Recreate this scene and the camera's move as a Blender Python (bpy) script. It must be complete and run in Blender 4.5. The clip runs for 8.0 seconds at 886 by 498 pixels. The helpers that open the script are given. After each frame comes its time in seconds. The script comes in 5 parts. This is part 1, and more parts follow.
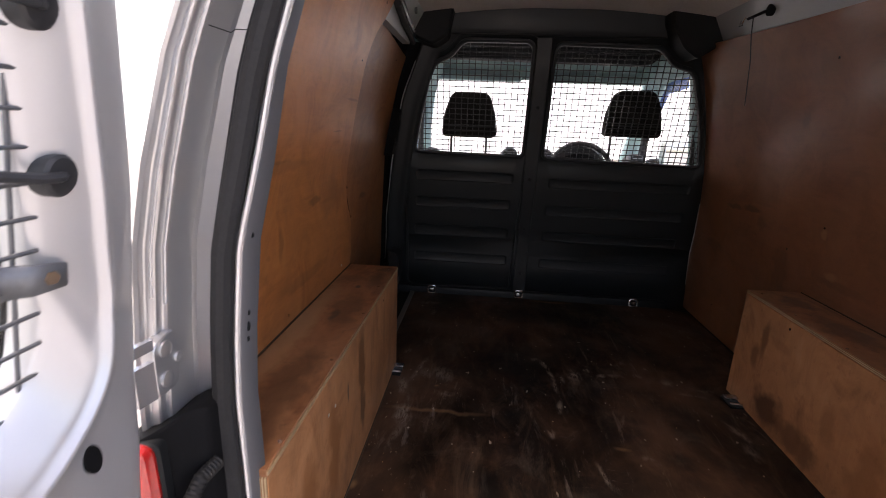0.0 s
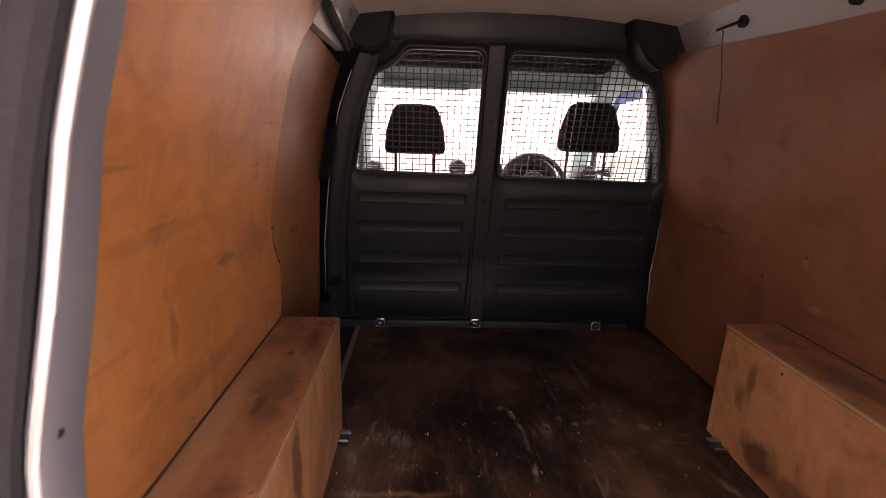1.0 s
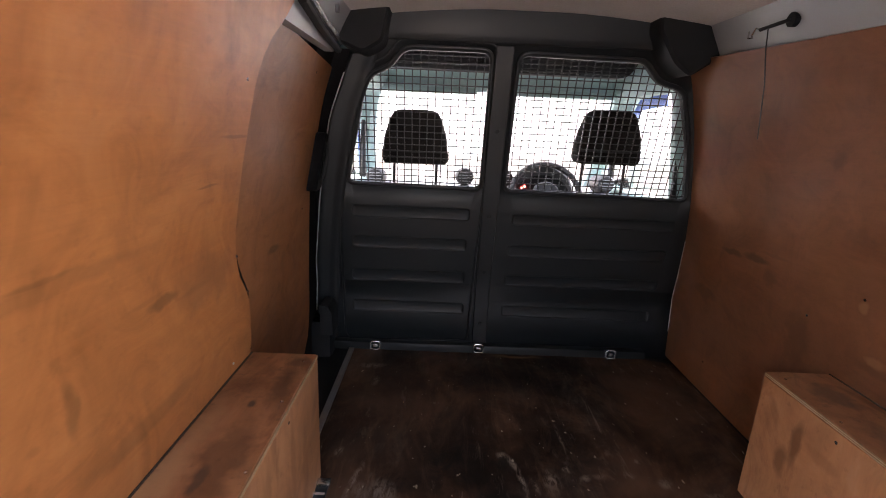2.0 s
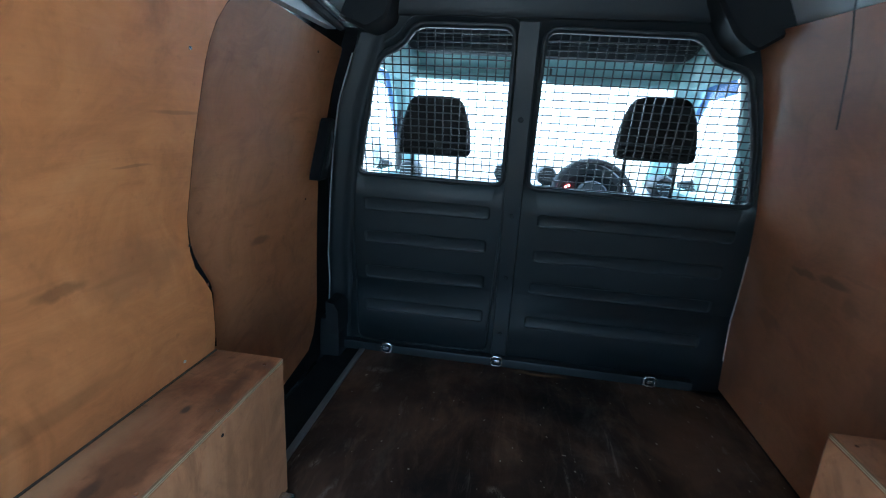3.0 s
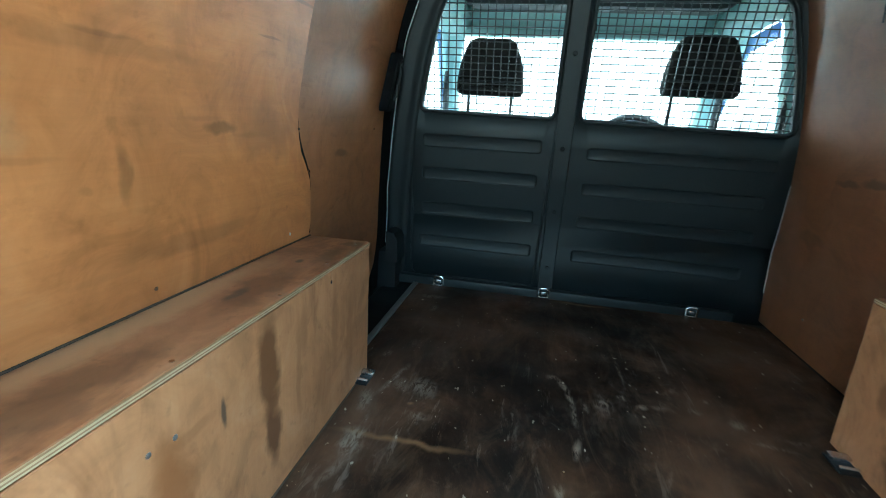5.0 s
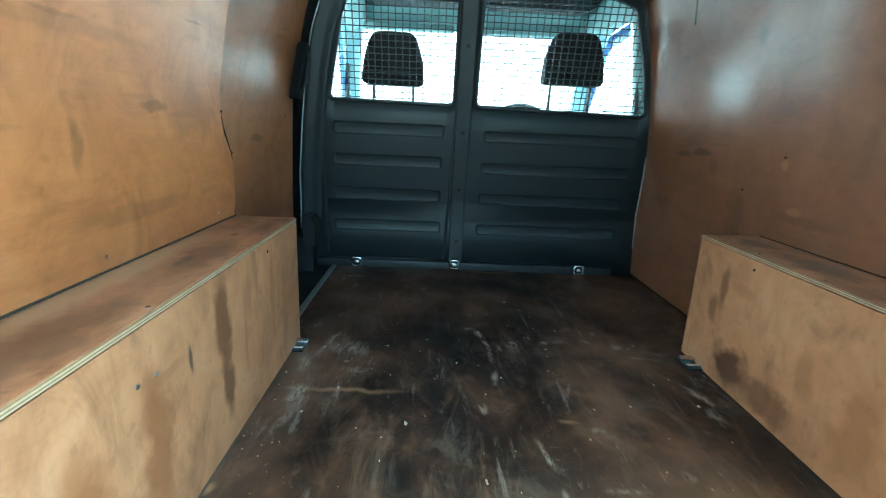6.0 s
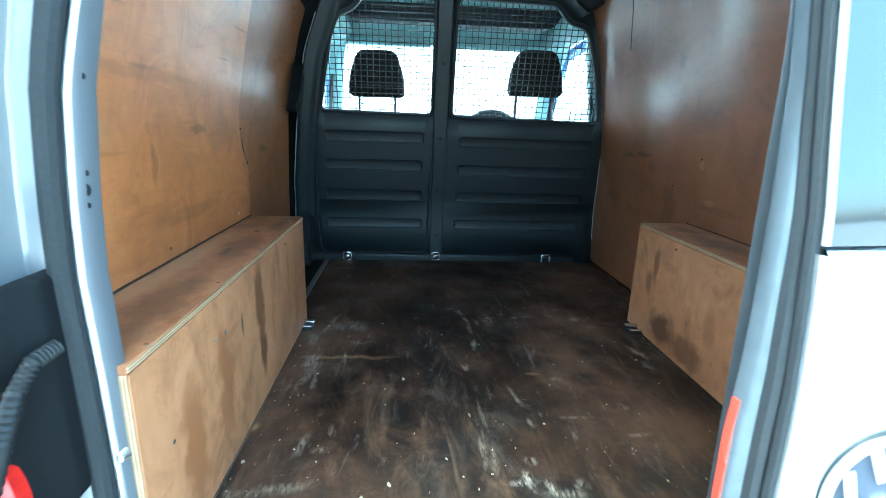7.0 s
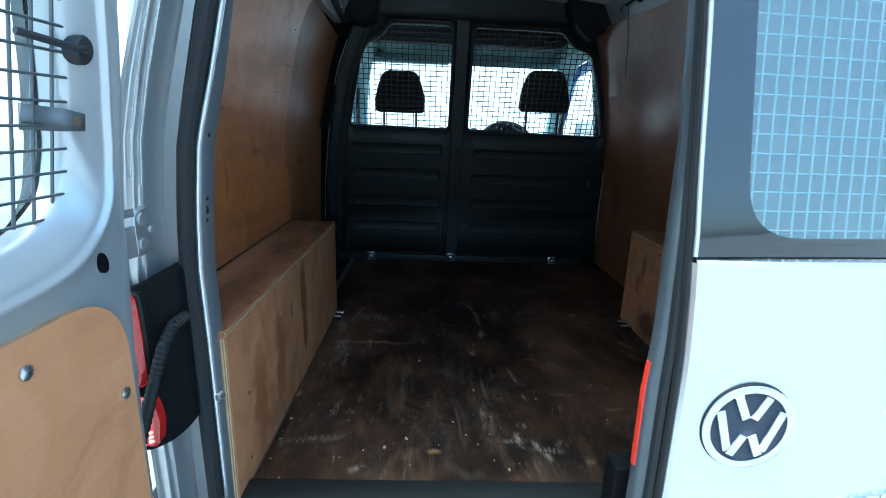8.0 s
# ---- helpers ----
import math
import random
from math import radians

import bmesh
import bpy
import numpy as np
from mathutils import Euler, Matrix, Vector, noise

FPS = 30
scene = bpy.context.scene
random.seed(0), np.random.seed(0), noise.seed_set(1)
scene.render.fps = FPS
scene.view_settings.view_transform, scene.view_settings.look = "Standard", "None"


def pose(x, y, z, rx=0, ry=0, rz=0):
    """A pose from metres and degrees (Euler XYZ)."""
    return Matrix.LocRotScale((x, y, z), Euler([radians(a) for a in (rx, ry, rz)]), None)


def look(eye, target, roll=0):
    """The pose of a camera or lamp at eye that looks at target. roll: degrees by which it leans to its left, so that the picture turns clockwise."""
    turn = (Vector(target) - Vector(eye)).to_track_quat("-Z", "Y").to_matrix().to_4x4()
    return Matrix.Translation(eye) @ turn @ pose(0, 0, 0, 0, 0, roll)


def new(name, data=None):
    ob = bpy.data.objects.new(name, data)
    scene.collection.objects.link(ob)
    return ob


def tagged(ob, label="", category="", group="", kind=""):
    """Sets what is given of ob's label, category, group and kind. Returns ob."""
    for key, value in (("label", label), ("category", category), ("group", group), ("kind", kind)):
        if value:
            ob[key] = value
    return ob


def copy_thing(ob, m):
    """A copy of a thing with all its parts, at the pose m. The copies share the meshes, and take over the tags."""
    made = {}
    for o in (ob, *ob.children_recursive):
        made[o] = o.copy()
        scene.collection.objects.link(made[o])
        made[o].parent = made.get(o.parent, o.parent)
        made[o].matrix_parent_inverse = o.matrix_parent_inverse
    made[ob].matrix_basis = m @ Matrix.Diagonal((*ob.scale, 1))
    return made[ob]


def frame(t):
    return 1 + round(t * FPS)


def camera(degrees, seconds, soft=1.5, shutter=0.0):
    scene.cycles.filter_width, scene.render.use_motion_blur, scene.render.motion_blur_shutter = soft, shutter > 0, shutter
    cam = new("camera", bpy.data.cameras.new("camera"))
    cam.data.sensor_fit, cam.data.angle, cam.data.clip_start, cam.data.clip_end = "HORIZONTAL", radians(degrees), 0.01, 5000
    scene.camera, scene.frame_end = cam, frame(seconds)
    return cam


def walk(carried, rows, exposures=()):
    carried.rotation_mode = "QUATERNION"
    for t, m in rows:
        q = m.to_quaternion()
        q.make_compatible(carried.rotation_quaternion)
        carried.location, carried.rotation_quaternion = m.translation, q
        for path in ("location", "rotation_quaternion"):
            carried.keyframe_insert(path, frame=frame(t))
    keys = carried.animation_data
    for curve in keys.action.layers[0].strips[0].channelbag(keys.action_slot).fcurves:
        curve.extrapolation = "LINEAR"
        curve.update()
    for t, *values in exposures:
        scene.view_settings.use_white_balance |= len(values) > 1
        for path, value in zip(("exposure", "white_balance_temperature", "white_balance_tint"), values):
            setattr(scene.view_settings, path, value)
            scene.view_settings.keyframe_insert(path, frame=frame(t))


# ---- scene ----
cam = camera(87.1, 8.0, soft=0.6, shutter=0.35)
PATH = [
    (0, (-0.202, -0.458, 1.394), (-0.359, 1.469, 0.881), 2.3),
    (0.5, (-0.23, -0.353, 1.425), (-0.254, 1.581, 0.916), 1.8),
    (1, (-0.24, -0.214, 1.456), (-0.157, 1.72, 0.951), 1.9),
    (1.5, (-0.228, -0.111, 1.491), (-0.16, 1.821, 0.978), 2.1),
    (1.7, (-0.224, -0.085, 1.49), (-0.171, 1.85, 0.984), 2.3),
    (2.8, (-0.014, 0.106, 1.474), (-0.2, 2.026, 0.947), 3.0),
    (3, (0.004, 0.13, 1.465), (-0.272, 2.038, 0.935), 3.3),
    (3.5, (0.032, 0.161, 1.438), (-0.392, 2.041, 0.905), 3.1),
    (4, (0.014, 0.138, 1.336), (-0.467, 2.008, 0.813), 3.2),
    (4.2, (0.004, 0.107, 1.302), (-0.5, 1.972, 0.785), 3.3),
    (5.3, (-0.091, -0.134, 1.21), (-0.335, 1.785, 0.702), 3.2),
    (5.5, (-0.091, -0.163, 1.198), (-0.248, 1.766, 0.694), 2.8),
    (6, (-0.103, -0.235, 1.186), (-0.053, 1.699, 0.682), 2.6),
    (6.5, (-0.112, -0.35, 1.196), (0.05, 1.579, 0.692), 2.1),
    (7, (-0.136, -0.477, 1.224), (0.015, 1.452, 0.716), 1.9),
    (7.3, (-0.140, -0.554, 1.250), (0.018, 1.372, 0.737), 2.0),
    (7.5, (-0.157, -0.587, 1.257), (-0.014, 1.342, 0.748), 2.2),
    (7.7, (-0.160, -0.642, 1.277), (-0.042, 1.287, 0.763), 2.0),
    (8, (-0.131, -0.69, 1.288), (-0.06, 1.242, 0.778), 2.2),
]
walk(cam, [(t, look(eye, target, roll)) for t, eye, target, roll in PATH],
     [(0.0, 2.0, 7500, 20), (0.3, 2.05, 7800, 20), (0.8, 2.6, 9000, 32), (1.2, 3.02, 9700, 39), (1.5, 3.2, 9400, 37), (2.8, 3.35, 4950, -8), (4.0, 3.5, 4800, -15), (5.3, 3.77, 5400, -28), (6.0, 4.12, 4950, -31), (6.5, 4.35, 4700, -33), (7.0, 3.93, 4750, -24), (7.5, 2.97, 4700, -14), (8.0, 1.85, 4850, -15)])

# ---- light ----
world = bpy.data.worlds.new("sky")
scene.world = world
world.use_nodes = True
wn = world.node_tree
sky = wn.nodes.new("ShaderNodeTexSky")
sky.sky_type, sky.sun_disc = "NISHITA", False
sky.sun_elevation, sky.sun_rotation = radians(74), radians(215)
sky.air_density, sky.dust_density, sky.ozone_density = 1.0, 4.0, 1.0
wn.links.new(sky.outputs["Color"], wn.nodes["Background"].inputs["Color"])
wn.nodes["Background"].inputs["Strength"].default_value = 0.15
sun = new("sun", bpy.data.lights.new("sun", "SUN"))
sun.data.energy, sun.data.angle, sun.data.color = 0.7, radians(30), (1.0, 0.95, 0.88)
sun.matrix_world = look((-0.99, -1.41, 6.0), (0, 0, 0))
tagged(sun, "soft daylight sun beside the van", "sun")


# ---- materials ----
def shader(name, rough=0.5, metal=0.0, spec=0.5, coat=0.0):
    m = bpy.data.materials.new(name)
    m.use_nodes = True
    t = m.node_tree
    b = t.nodes["Principled BSDF"]
    b.inputs["Roughness"].default_value = rough
    b.inputs["Metallic"].default_value = metal
    b.inputs["Specular IOR Level"].default_value = spec
    b.inputs["Coat Weight"].default_value = coat
    b.inputs["Coat Roughness"].default_value = 0.08
    return m, t, b


def coords(t, scale=(1, 1, 1), turn=(0, 0, 0), shift=(0, 0, 0)):
    tc = t.nodes.new("ShaderNodeTexCoord")
    mp = t.nodes.new("ShaderNodeMapping")
    mp.inputs["Scale"].default_value = scale
    mp.inputs["Rotation"].default_value = turn
    mp.inputs["Location"].default_value = shift
    t.links.new(tc.outputs["Object"], mp.inputs["Vector"])
    return mp.outputs["Vector"]


def noise_tex(t, vec, scale, detail=4.0, rough=0.55, warp=0.0):
    n = t.nodes.new("ShaderNodeTexNoise")
    n.inputs["Scale"].default_value = scale
    n.inputs["Detail"].default_value = detail
    n.inputs["Roughness"].default_value = rough
    n.inputs["Distortion"].default_value = warp
    t.links.new(vec, n.inputs["Vector"])
    return n.outputs["Fac"]


def ramp(t, fac, stops):
    r = t.nodes.new("ShaderNodeValToRGB")
    e = r.color_ramp.elements
    while len(e) < len(stops):
        e.new(0.5)
    for el, (p, c) in zip(e, stops):
        el.position = p
        el.color = (*c, 1) if len(c) == 3 else c
    t.links.new(fac, r.inputs["Fac"])
    return r.outputs["Color"]


def grey(v):
    return (v, v, v)


def mix(t, fac, a, b, mode="MIX"):
    m = t.nodes.new("ShaderNodeMix")
    m.data_type, m.blend_type = "RGBA", mode
    for sock, v in ((m.inputs[0], fac), (m.inputs[6], a), (m.inputs[7], b)):
        if isinstance(v, (int, float)):
            sock.default_value = v
        elif isinstance(v, tuple):
            sock.default_value = (*v, 1)
        else:
            t.links.new(v, sock)
    return m.outputs[2]


def math_node(t, op, a, b=0.0):
    m = t.nodes.new("ShaderNodeMath")
    m.operation = op
    for sock, v in ((m.inputs[0], a), (m.inputs[1], b)):
        if isinstance(v, (int, float)):
            sock.default_value = v
        else:
            t.links.new(v, sock)
    return m.outputs[0]


def bump(t, b, height, strength, dist=0.002):
    n = t.nodes.new("ShaderNodeBump")
    n.inputs["Strength"].default_value = strength
    n.inputs["Distance"].default_value = dist
    t.links.new(height, n.inputs["Height"])
    t.links.new(n.outputs["Normal"], b.inputs["Normal"])


def plain(name, col, rough=0.5, metal=0.0, spec=0.5, coat=0.0, grain=60.0, vary=0.12, relief=0.05):
    """A painted, moulded or metal surface with fine grain and faint large blotches."""
    m, t, b = shader(name, rough, metal, spec, coat)
    v = coords(t)
    fine, broad = noise_tex(t, v, grain), noise_tex(t, v, 5.0, 3.0)
    both = math_node(t, "MULTIPLY", math_node(t, "ADD", fine, broad), 0.5)
    lo, hi = tuple(c * (1 - vary) for c in col), tuple(min(1, c * (1 + vary)) for c in col)
    t.links.new(ramp(t, both, [(0.35, lo), (0.65, hi)]), b.inputs["Base Color"])
    if relief:
        r = ramp(t, broad, [(0.3, grey(max(0.02, rough * 0.85))), (0.7, grey(min(1, rough * 1.15)))])
        t.links.new(r, b.inputs["Roughness"])
    if relief:
        bump(t, b, fine, relief, 0.001)
    return m


def plywood(name, grain_axis, light, dark, rough=0.38, stain=0.5, seed=0.0, marks_at=(), varnish=0.0, sheen=0.24, wavy=0.0):
    """Varnished plywood face: long flame grain along one axis, blotches, and stains where the boards have them."""
    m, t, b = shader(name, rough, 0.0, 0.35, varnish)
    b.inputs["Coat Roughness"].default_value = sheen
    off = (seed * 3.1, seed * 5.3, seed * 7.7)

    def along(across, length, scale, detail, r, warp):
        sc = [across] * 3
        sc[grain_axis] = length
        return noise_tex(t, coords(t, tuple(sc), (0.03, 0.02, 0.04), off), scale, detail, r, warp)

    flame = along(7.0, 1.3, 1.0, 6.0, 0.62, 2.2)
    band = along(20.0, 1.6, 1.0, 5.0, 0.6, 1.0)
    fibre = along(170.0, 7.0, 1.0, 3.0, 0.5, 0.0)
    blotch = noise_tex(t, coords(t, (1, 1, 1), (0, 0, 0), off), 2.6, 5.0, 0.62, 0.8)
    smear = along(6.0, 2.6, 1.3, 6.0, 0.65, 1.2)
    pores = noise_tex(t, coords(t, (1, 1, 1), (0, 0, 0), off), 38.0, 4.0, 0.6)
    mid = tuple((a + c) / 2 for a, c in zip(light, dark))
    c = ramp(t, flame, [(0.32, dark), (0.5, mid), (0.66, light)])
    c = mix(t, 0.4, c, ramp(t, band, [(0.35, tuple(x * 0.85 for x in dark)), (0.65, tuple(x * 1.08 for x in light))]))
    c = mix(t, 0.52, c, ramp(t, blotch, [(0.33, tuple(x * 0.62 for x in mid)), (0.5, mid), (0.68, tuple(min(1, x * 1.2) for x in light))]))
    mottle = noise_tex(t, coords(t, (1, 1, 1), (0.3, 0.2, 0.5), off), 8.0, 6.0, 0.62, 1.4)
    c = mix(t, 0.42, c, ramp(t, mottle, [(0.36, tuple(x * 0.66 for x in mid)), (0.47, mid), (0.56, light), (0.68, tuple(min(1, x * k) for x, k in zip(light, (1.12, 1.25, 1.45))))]))
    c = mix(t, 0.13, c, ramp(t, fibre, [(0.3, grey(0.6)), (0.7, grey(1.0))]), "MULTIPLY")
    c = mix(t, stain, c, ramp(t, smear, [(0.30, (0.42, 0.33, 0.28)), (0.45, (1, 1, 1))]), "MULTIPLY")
    c = mix(t, stain * 0.6, c, ramp(t, pores, [(0.30, grey(0.45)), (0.40, grey(1.0))]), "MULTIPLY")
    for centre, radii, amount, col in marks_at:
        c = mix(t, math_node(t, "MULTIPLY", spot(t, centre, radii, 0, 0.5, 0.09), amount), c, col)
    t.links.new(c, b.inputs["Base Color"])
    t.links.new(ramp(t, blotch, [(0.3, grey(rough * 0.82)), (0.7, grey(rough * 1.2))]), b.inputs["Roughness"])
    bump(t, b, fibre, 0.12, 0.0006)
    if wavy:
        bend = t.nodes.new("ShaderNodeBump")
        bend.inputs["Strength"].default_value, bend.inputs["Distance"].default_value = 1.0, wavy
        t.links.new(noise_tex(t, coords(t, (1, 1, 1), (0, 0, 0), off), 2.6, 1.0, 0.4), bend.inputs["Height"])
        t.links.new(bend.outputs["Normal"], b.inputs["Coat Normal"])
    return m


def knots(x, y0, y1, z0, z1, n, seed):
    """Small dark knots and grain flecks scattered over a board."""
    r = random.Random(seed)
    out = []
    for i in range(n):
        long = r.random() < 0.8
        out.append(((x, r.uniform(y0, y1), r.uniform(z0, z1)), (0.2, r.uniform(0.03, 0.08) if long else r.uniform(0.006, 0.012), r.uniform(0.003, 0.007) if long else r.uniform(0.005, 0.010)), r.uniform(0.15, 0.4) if long else r.uniform(0.08, 0.2), UMBER if r.random() < 0.7 else RUST))
    return out


def ply_edge(name, axis=2):
    """Cut edge of plywood: pale and dark veneers in turn."""
    m, t, b = shader(name, 0.65)
    v = coords(t, (1500, 1500, 1500))
    s = t.nodes.new("ShaderNodeSeparateXYZ")
    t.links.new(v, s.inputs[0])
    wav = math_node(t, "SINE", math_node(t, "ADD", s.outputs[axis], math_node(t, "MULTIPLY", noise_tex(t, coords(t), 6.0), 3.0)))
    c = ramp(t, math_node(t, "MULTIPLY_ADD", wav, 0.5), [(0.2, (0.28, 0.16, 0.075)), (0.6, (0.52, 0.38, 0.22))])
    n = noise_tex(t, coords(t), 35.0)
    c = mix(t, 0.5, c, ramp(t, n, [(0.3, grey(0.55)), (0.7, grey(1.0))]), "MULTIPLY")
    t.links.new(c, b.inputs["Base Color"])
    bump(t, b, n, 0.2, 0.001)
    return m


WARPED = {}


def warped(t, wob):
    """Object coordinates shaken by noise, made once for each material and amount."""
    wob = min((0.16, 0.09, 0.05, 0.025, 0.012, 0.006), key=lambda q: abs(math.log(q / wob)))
    if (t, wob) not in WARPED:
        tc = t.nodes.new("ShaderNodeTexCoord")
        nz = t.nodes.new("ShaderNodeTexNoise")
        nz.inputs["Scale"].default_value, nz.inputs["Detail"].default_value = (7.0 if wob > 0.1 else 22.0), 5.0
        t.links.new(tc.outputs["Object"], nz.inputs["Vector"])
        vm = t.nodes.new("ShaderNodeVectorMath")
        vm.operation = "MULTIPLY_ADD"
        t.links.new(nz.outputs["Color"], vm.inputs[0])
        vm.inputs[1].default_value = (wob, wob, wob)
        t.links.new(tc.outputs["Object"], vm.inputs[2])
        sh = t.nodes.new("ShaderNodeVectorMath")
        sh.operation = "SUBTRACT"
        t.links.new(vm.outputs[0], sh.inputs[0])
        sh.inputs[1].default_value = (wob / 2, wob / 2, wob / 2)
        WARPED[t, wob] = sh.outputs[0]
    return WARPED[t, wob]


def spot(t, centre, radii, turn=0.0, soft=0.5, wobble=0.16):
    """1 inside an ellipsoid, ragged at its rim, fading to 0."""
    if len(centre) == 2:
        centre, radii = (*centre, 0.58), (*radii, 1.0)
    mp = t.nodes.new("ShaderNodeMapping")
    mp.vector_type = "TEXTURE"
    mp.inputs["Location"].default_value = centre
    mp.inputs["Rotation"].default_value = (0, 0, radians(turn))
    mp.inputs["Scale"].default_value = radii
    t.links.new(warped(t, min(wobble, 1.6 * min(radii))), mp.inputs["Vector"])
    ln = t.nodes.new("ShaderNodeVectorMath")
    ln.operation = "LENGTH"
    t.links.new(mp.outputs["Vector"], ln.inputs[0])
    mr = t.nodes.new("ShaderNodeMapRange")
    t.links.new(ln.outputs["Value"], mr.inputs["Value"])
    mr.inputs["From Min"].default_value, mr.inputs["From Max"].default_value = 1.0, 1.0 - soft
    return mr.outputs["Result"]


# ---- wear on the load floor, and dimming by the sill: (centre), (radii), turn, amount ----
BROWN_WEAR = (((-0.36, 0.80), (0.14, 0.30), -6, 0.55), ((-0.30, 1.40), (0.20, 0.30), 0, 0.45), ((0.60, 1.40), (0.20, 0.30), 0, 0.55), ((0.46, 0.92), (0.16, 0.16), 15, 0.8), ((0.32, 0.76), (0.16, 0.22), 20, 0.85),
         ((0.42, 0.45), (0.20, 0.18), 10, 0.4), ((-0.40, 0.45), (0.08, 0.25), 0, 0.4), ((-0.41, 0.85), (0.09, 0.36), 0, 0.75), ((0.36, 1.05), (0.16, 0.16), 20, 0.8))
# Soot patches; rows nearest the sill also paint in dimmer light by the opening.
SOOT_AND_DIMMING = (((-0.04, 1.02), (0.17, 0.26), 4, 0.95), ((-0.08, 0.74), (0.17, 0.24), 0, 0.85), ((0.27, 1.55), (0.20, 0.24), 0, 0.9), ((0.20, 1.16), (0.14, 0.26), -6, 0.75), ((0.17, 0.80), (0.12, 0.22), 0, 0.8),
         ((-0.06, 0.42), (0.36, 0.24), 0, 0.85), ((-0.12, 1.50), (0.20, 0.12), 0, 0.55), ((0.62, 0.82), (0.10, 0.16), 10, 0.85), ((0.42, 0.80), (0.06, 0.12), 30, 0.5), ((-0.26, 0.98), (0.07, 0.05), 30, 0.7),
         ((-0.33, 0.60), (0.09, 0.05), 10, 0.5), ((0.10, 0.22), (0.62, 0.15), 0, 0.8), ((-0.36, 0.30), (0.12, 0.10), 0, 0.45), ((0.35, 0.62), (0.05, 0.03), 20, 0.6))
TAN_WEAR = (((-0.30, 0.743), (0.17, 0.014), 0, 0.6), ((-0.46, 0.43), (0.012, 0.020), -20, 0.95), ((0.16, 1.715), (0.12, 0.014), 0, 0.6), ((-0.10, 0.205), (0.020, 0.014), 0, 0.8), ((-0.31, 0.88), (0.010, 0.008), 0, 0.7), ((0.21, 0.645), (0.03, 0.008), -10, 0.5))
CURVE = [((0.022, 1.115), (0.020, 0.012), 0, 1.0), ((0.050, 1.075), (0.008, 0.035), 25, 1.0), ((0.066, 1.01), (0.007, 0.045), 8, 1.0), ((0.072, 0.94), (0.006, 0.040), 0, 0.8), ((0.068, 0.82), (0.008, 0.035), -6, 1.0), ((0.028, 0.685), (0.014, 0.022), 0, 0.8), ((0.145, 1.01), (0.022, 0.040), 10, 0.7), ((0.10, 0.99), (0.006, 0.03), 12, 0.6)]
LEFT_SIDE = [((-0.44, 1.10), (0.012, 0.020), 0, 0.95), ((-0.385, 0.98), (0.010, 0.085), -14, 0.75), ((-0.425, 0.87), (0.014, 0.050), 12, 0.85), ((-0.395, 0.72), (0.028, 0.050), 10, 0.95), ((-0.355, 0.95), (0.022, 0.04), 15, 0.45), ((-0.30, 0.95), (0.03, 0.04), 35, 0.6), ((-0.285, 0.84), (0.03, 0.02), 0, 0.5), ((-0.40, 0.62), (0.012, 0.06), -10, 0.5), ((-0.42, 1.60), (0.05, 0.018), 0, 0.75), ((-0.39, 1.49), (0.012, 0.03), 0, 0.6), ((-0.172, 1.36), (0.014, 0.006), 0, 1.0)]
RIGHT_SIDE = [((0.200, 1.06), (0.012, 0.012), 0, 0.9), ((0.212, 1.20), (0.004, 0.08), 2, 0.6), ((0.245, 1.03), (0.018, 0.014), 20, 0.85), ((0.285, 1.04), (0.02, 0.01), 0, 0.6), ((0.367, 1.045), (0.014, 0.014), 0, 0.7), ((0.41, 1.10), (0.010, 0.012), 0, 0.7), ((0.455, 1.02), (0.02, 0.018), 30, 0.8), ((0.50, 0.95), (0.05, 0.008), -10, 0.6), ((0.565, 0.76), (0.011, 0.060), 18, 1.0), ((0.552, 0.68), (0.020, 0.035), 10, 0.7), ((0.57, 0.98), (0.03, 0.008), 0, 0.6), ((0.265, 0.62), (0.02, 0.012), 0, 0.5), ((0.245, 0.775), (0.006, 0.03), -20, 0.6)]
BACK = [((0.136, 0.535), (0.006, 0.045), 12, 0.9), ((0.146, 0.43), (0.006, 0.02), 10, 0.6), ((0.100, 0.252), (0.010, 0.030), 8, 1.0), ((0.085, 0.245), (0.030, 0.010), 0, 0.7), ((0.140, 0.225), (0.008, 0.030), 15, 0.9), ((0.16, 0.215), (0.040, 0.010), -8, 0.6), ((0.155, 0.19), (0.010, 0.02), 0, 0.7), ((0.118, 0.305), (0.012, 0.012), 0, 0.8), ((0.196, 0.236), (0.02, 0.014), 0, 0.5), ((0.026, 0.34), (0.006, 0.06), -4, 0.6), ((0.045, 0.31), (0.006, 0.03), 0, 0.5), ((0.39, 0.485), (0.012, 0.014), 0, 0.9), ((0.377, 0.38), (0.03, 0.006), 0, 0.6), ((0.26, 0.445), (0.04, 0.006), 0, 0.45)]
BACK_LEFT = [((-0.36, 0.25), (0.06, 0.012), 8, 0.6), ((-0.42, 0.235), (0.04, 0.010), -10, 0.5), ((-0.35, 0.37), (0.010, 0.04), -12, 0.5), ((-0.31, 0.35), (0.016, 0.010), 0, 0.5), ((-0.27, 0.15), (0.020, 0.010), 30, 0.8), ((0.245, 0.18), (0.010, 0.008), 0, 0.8)]


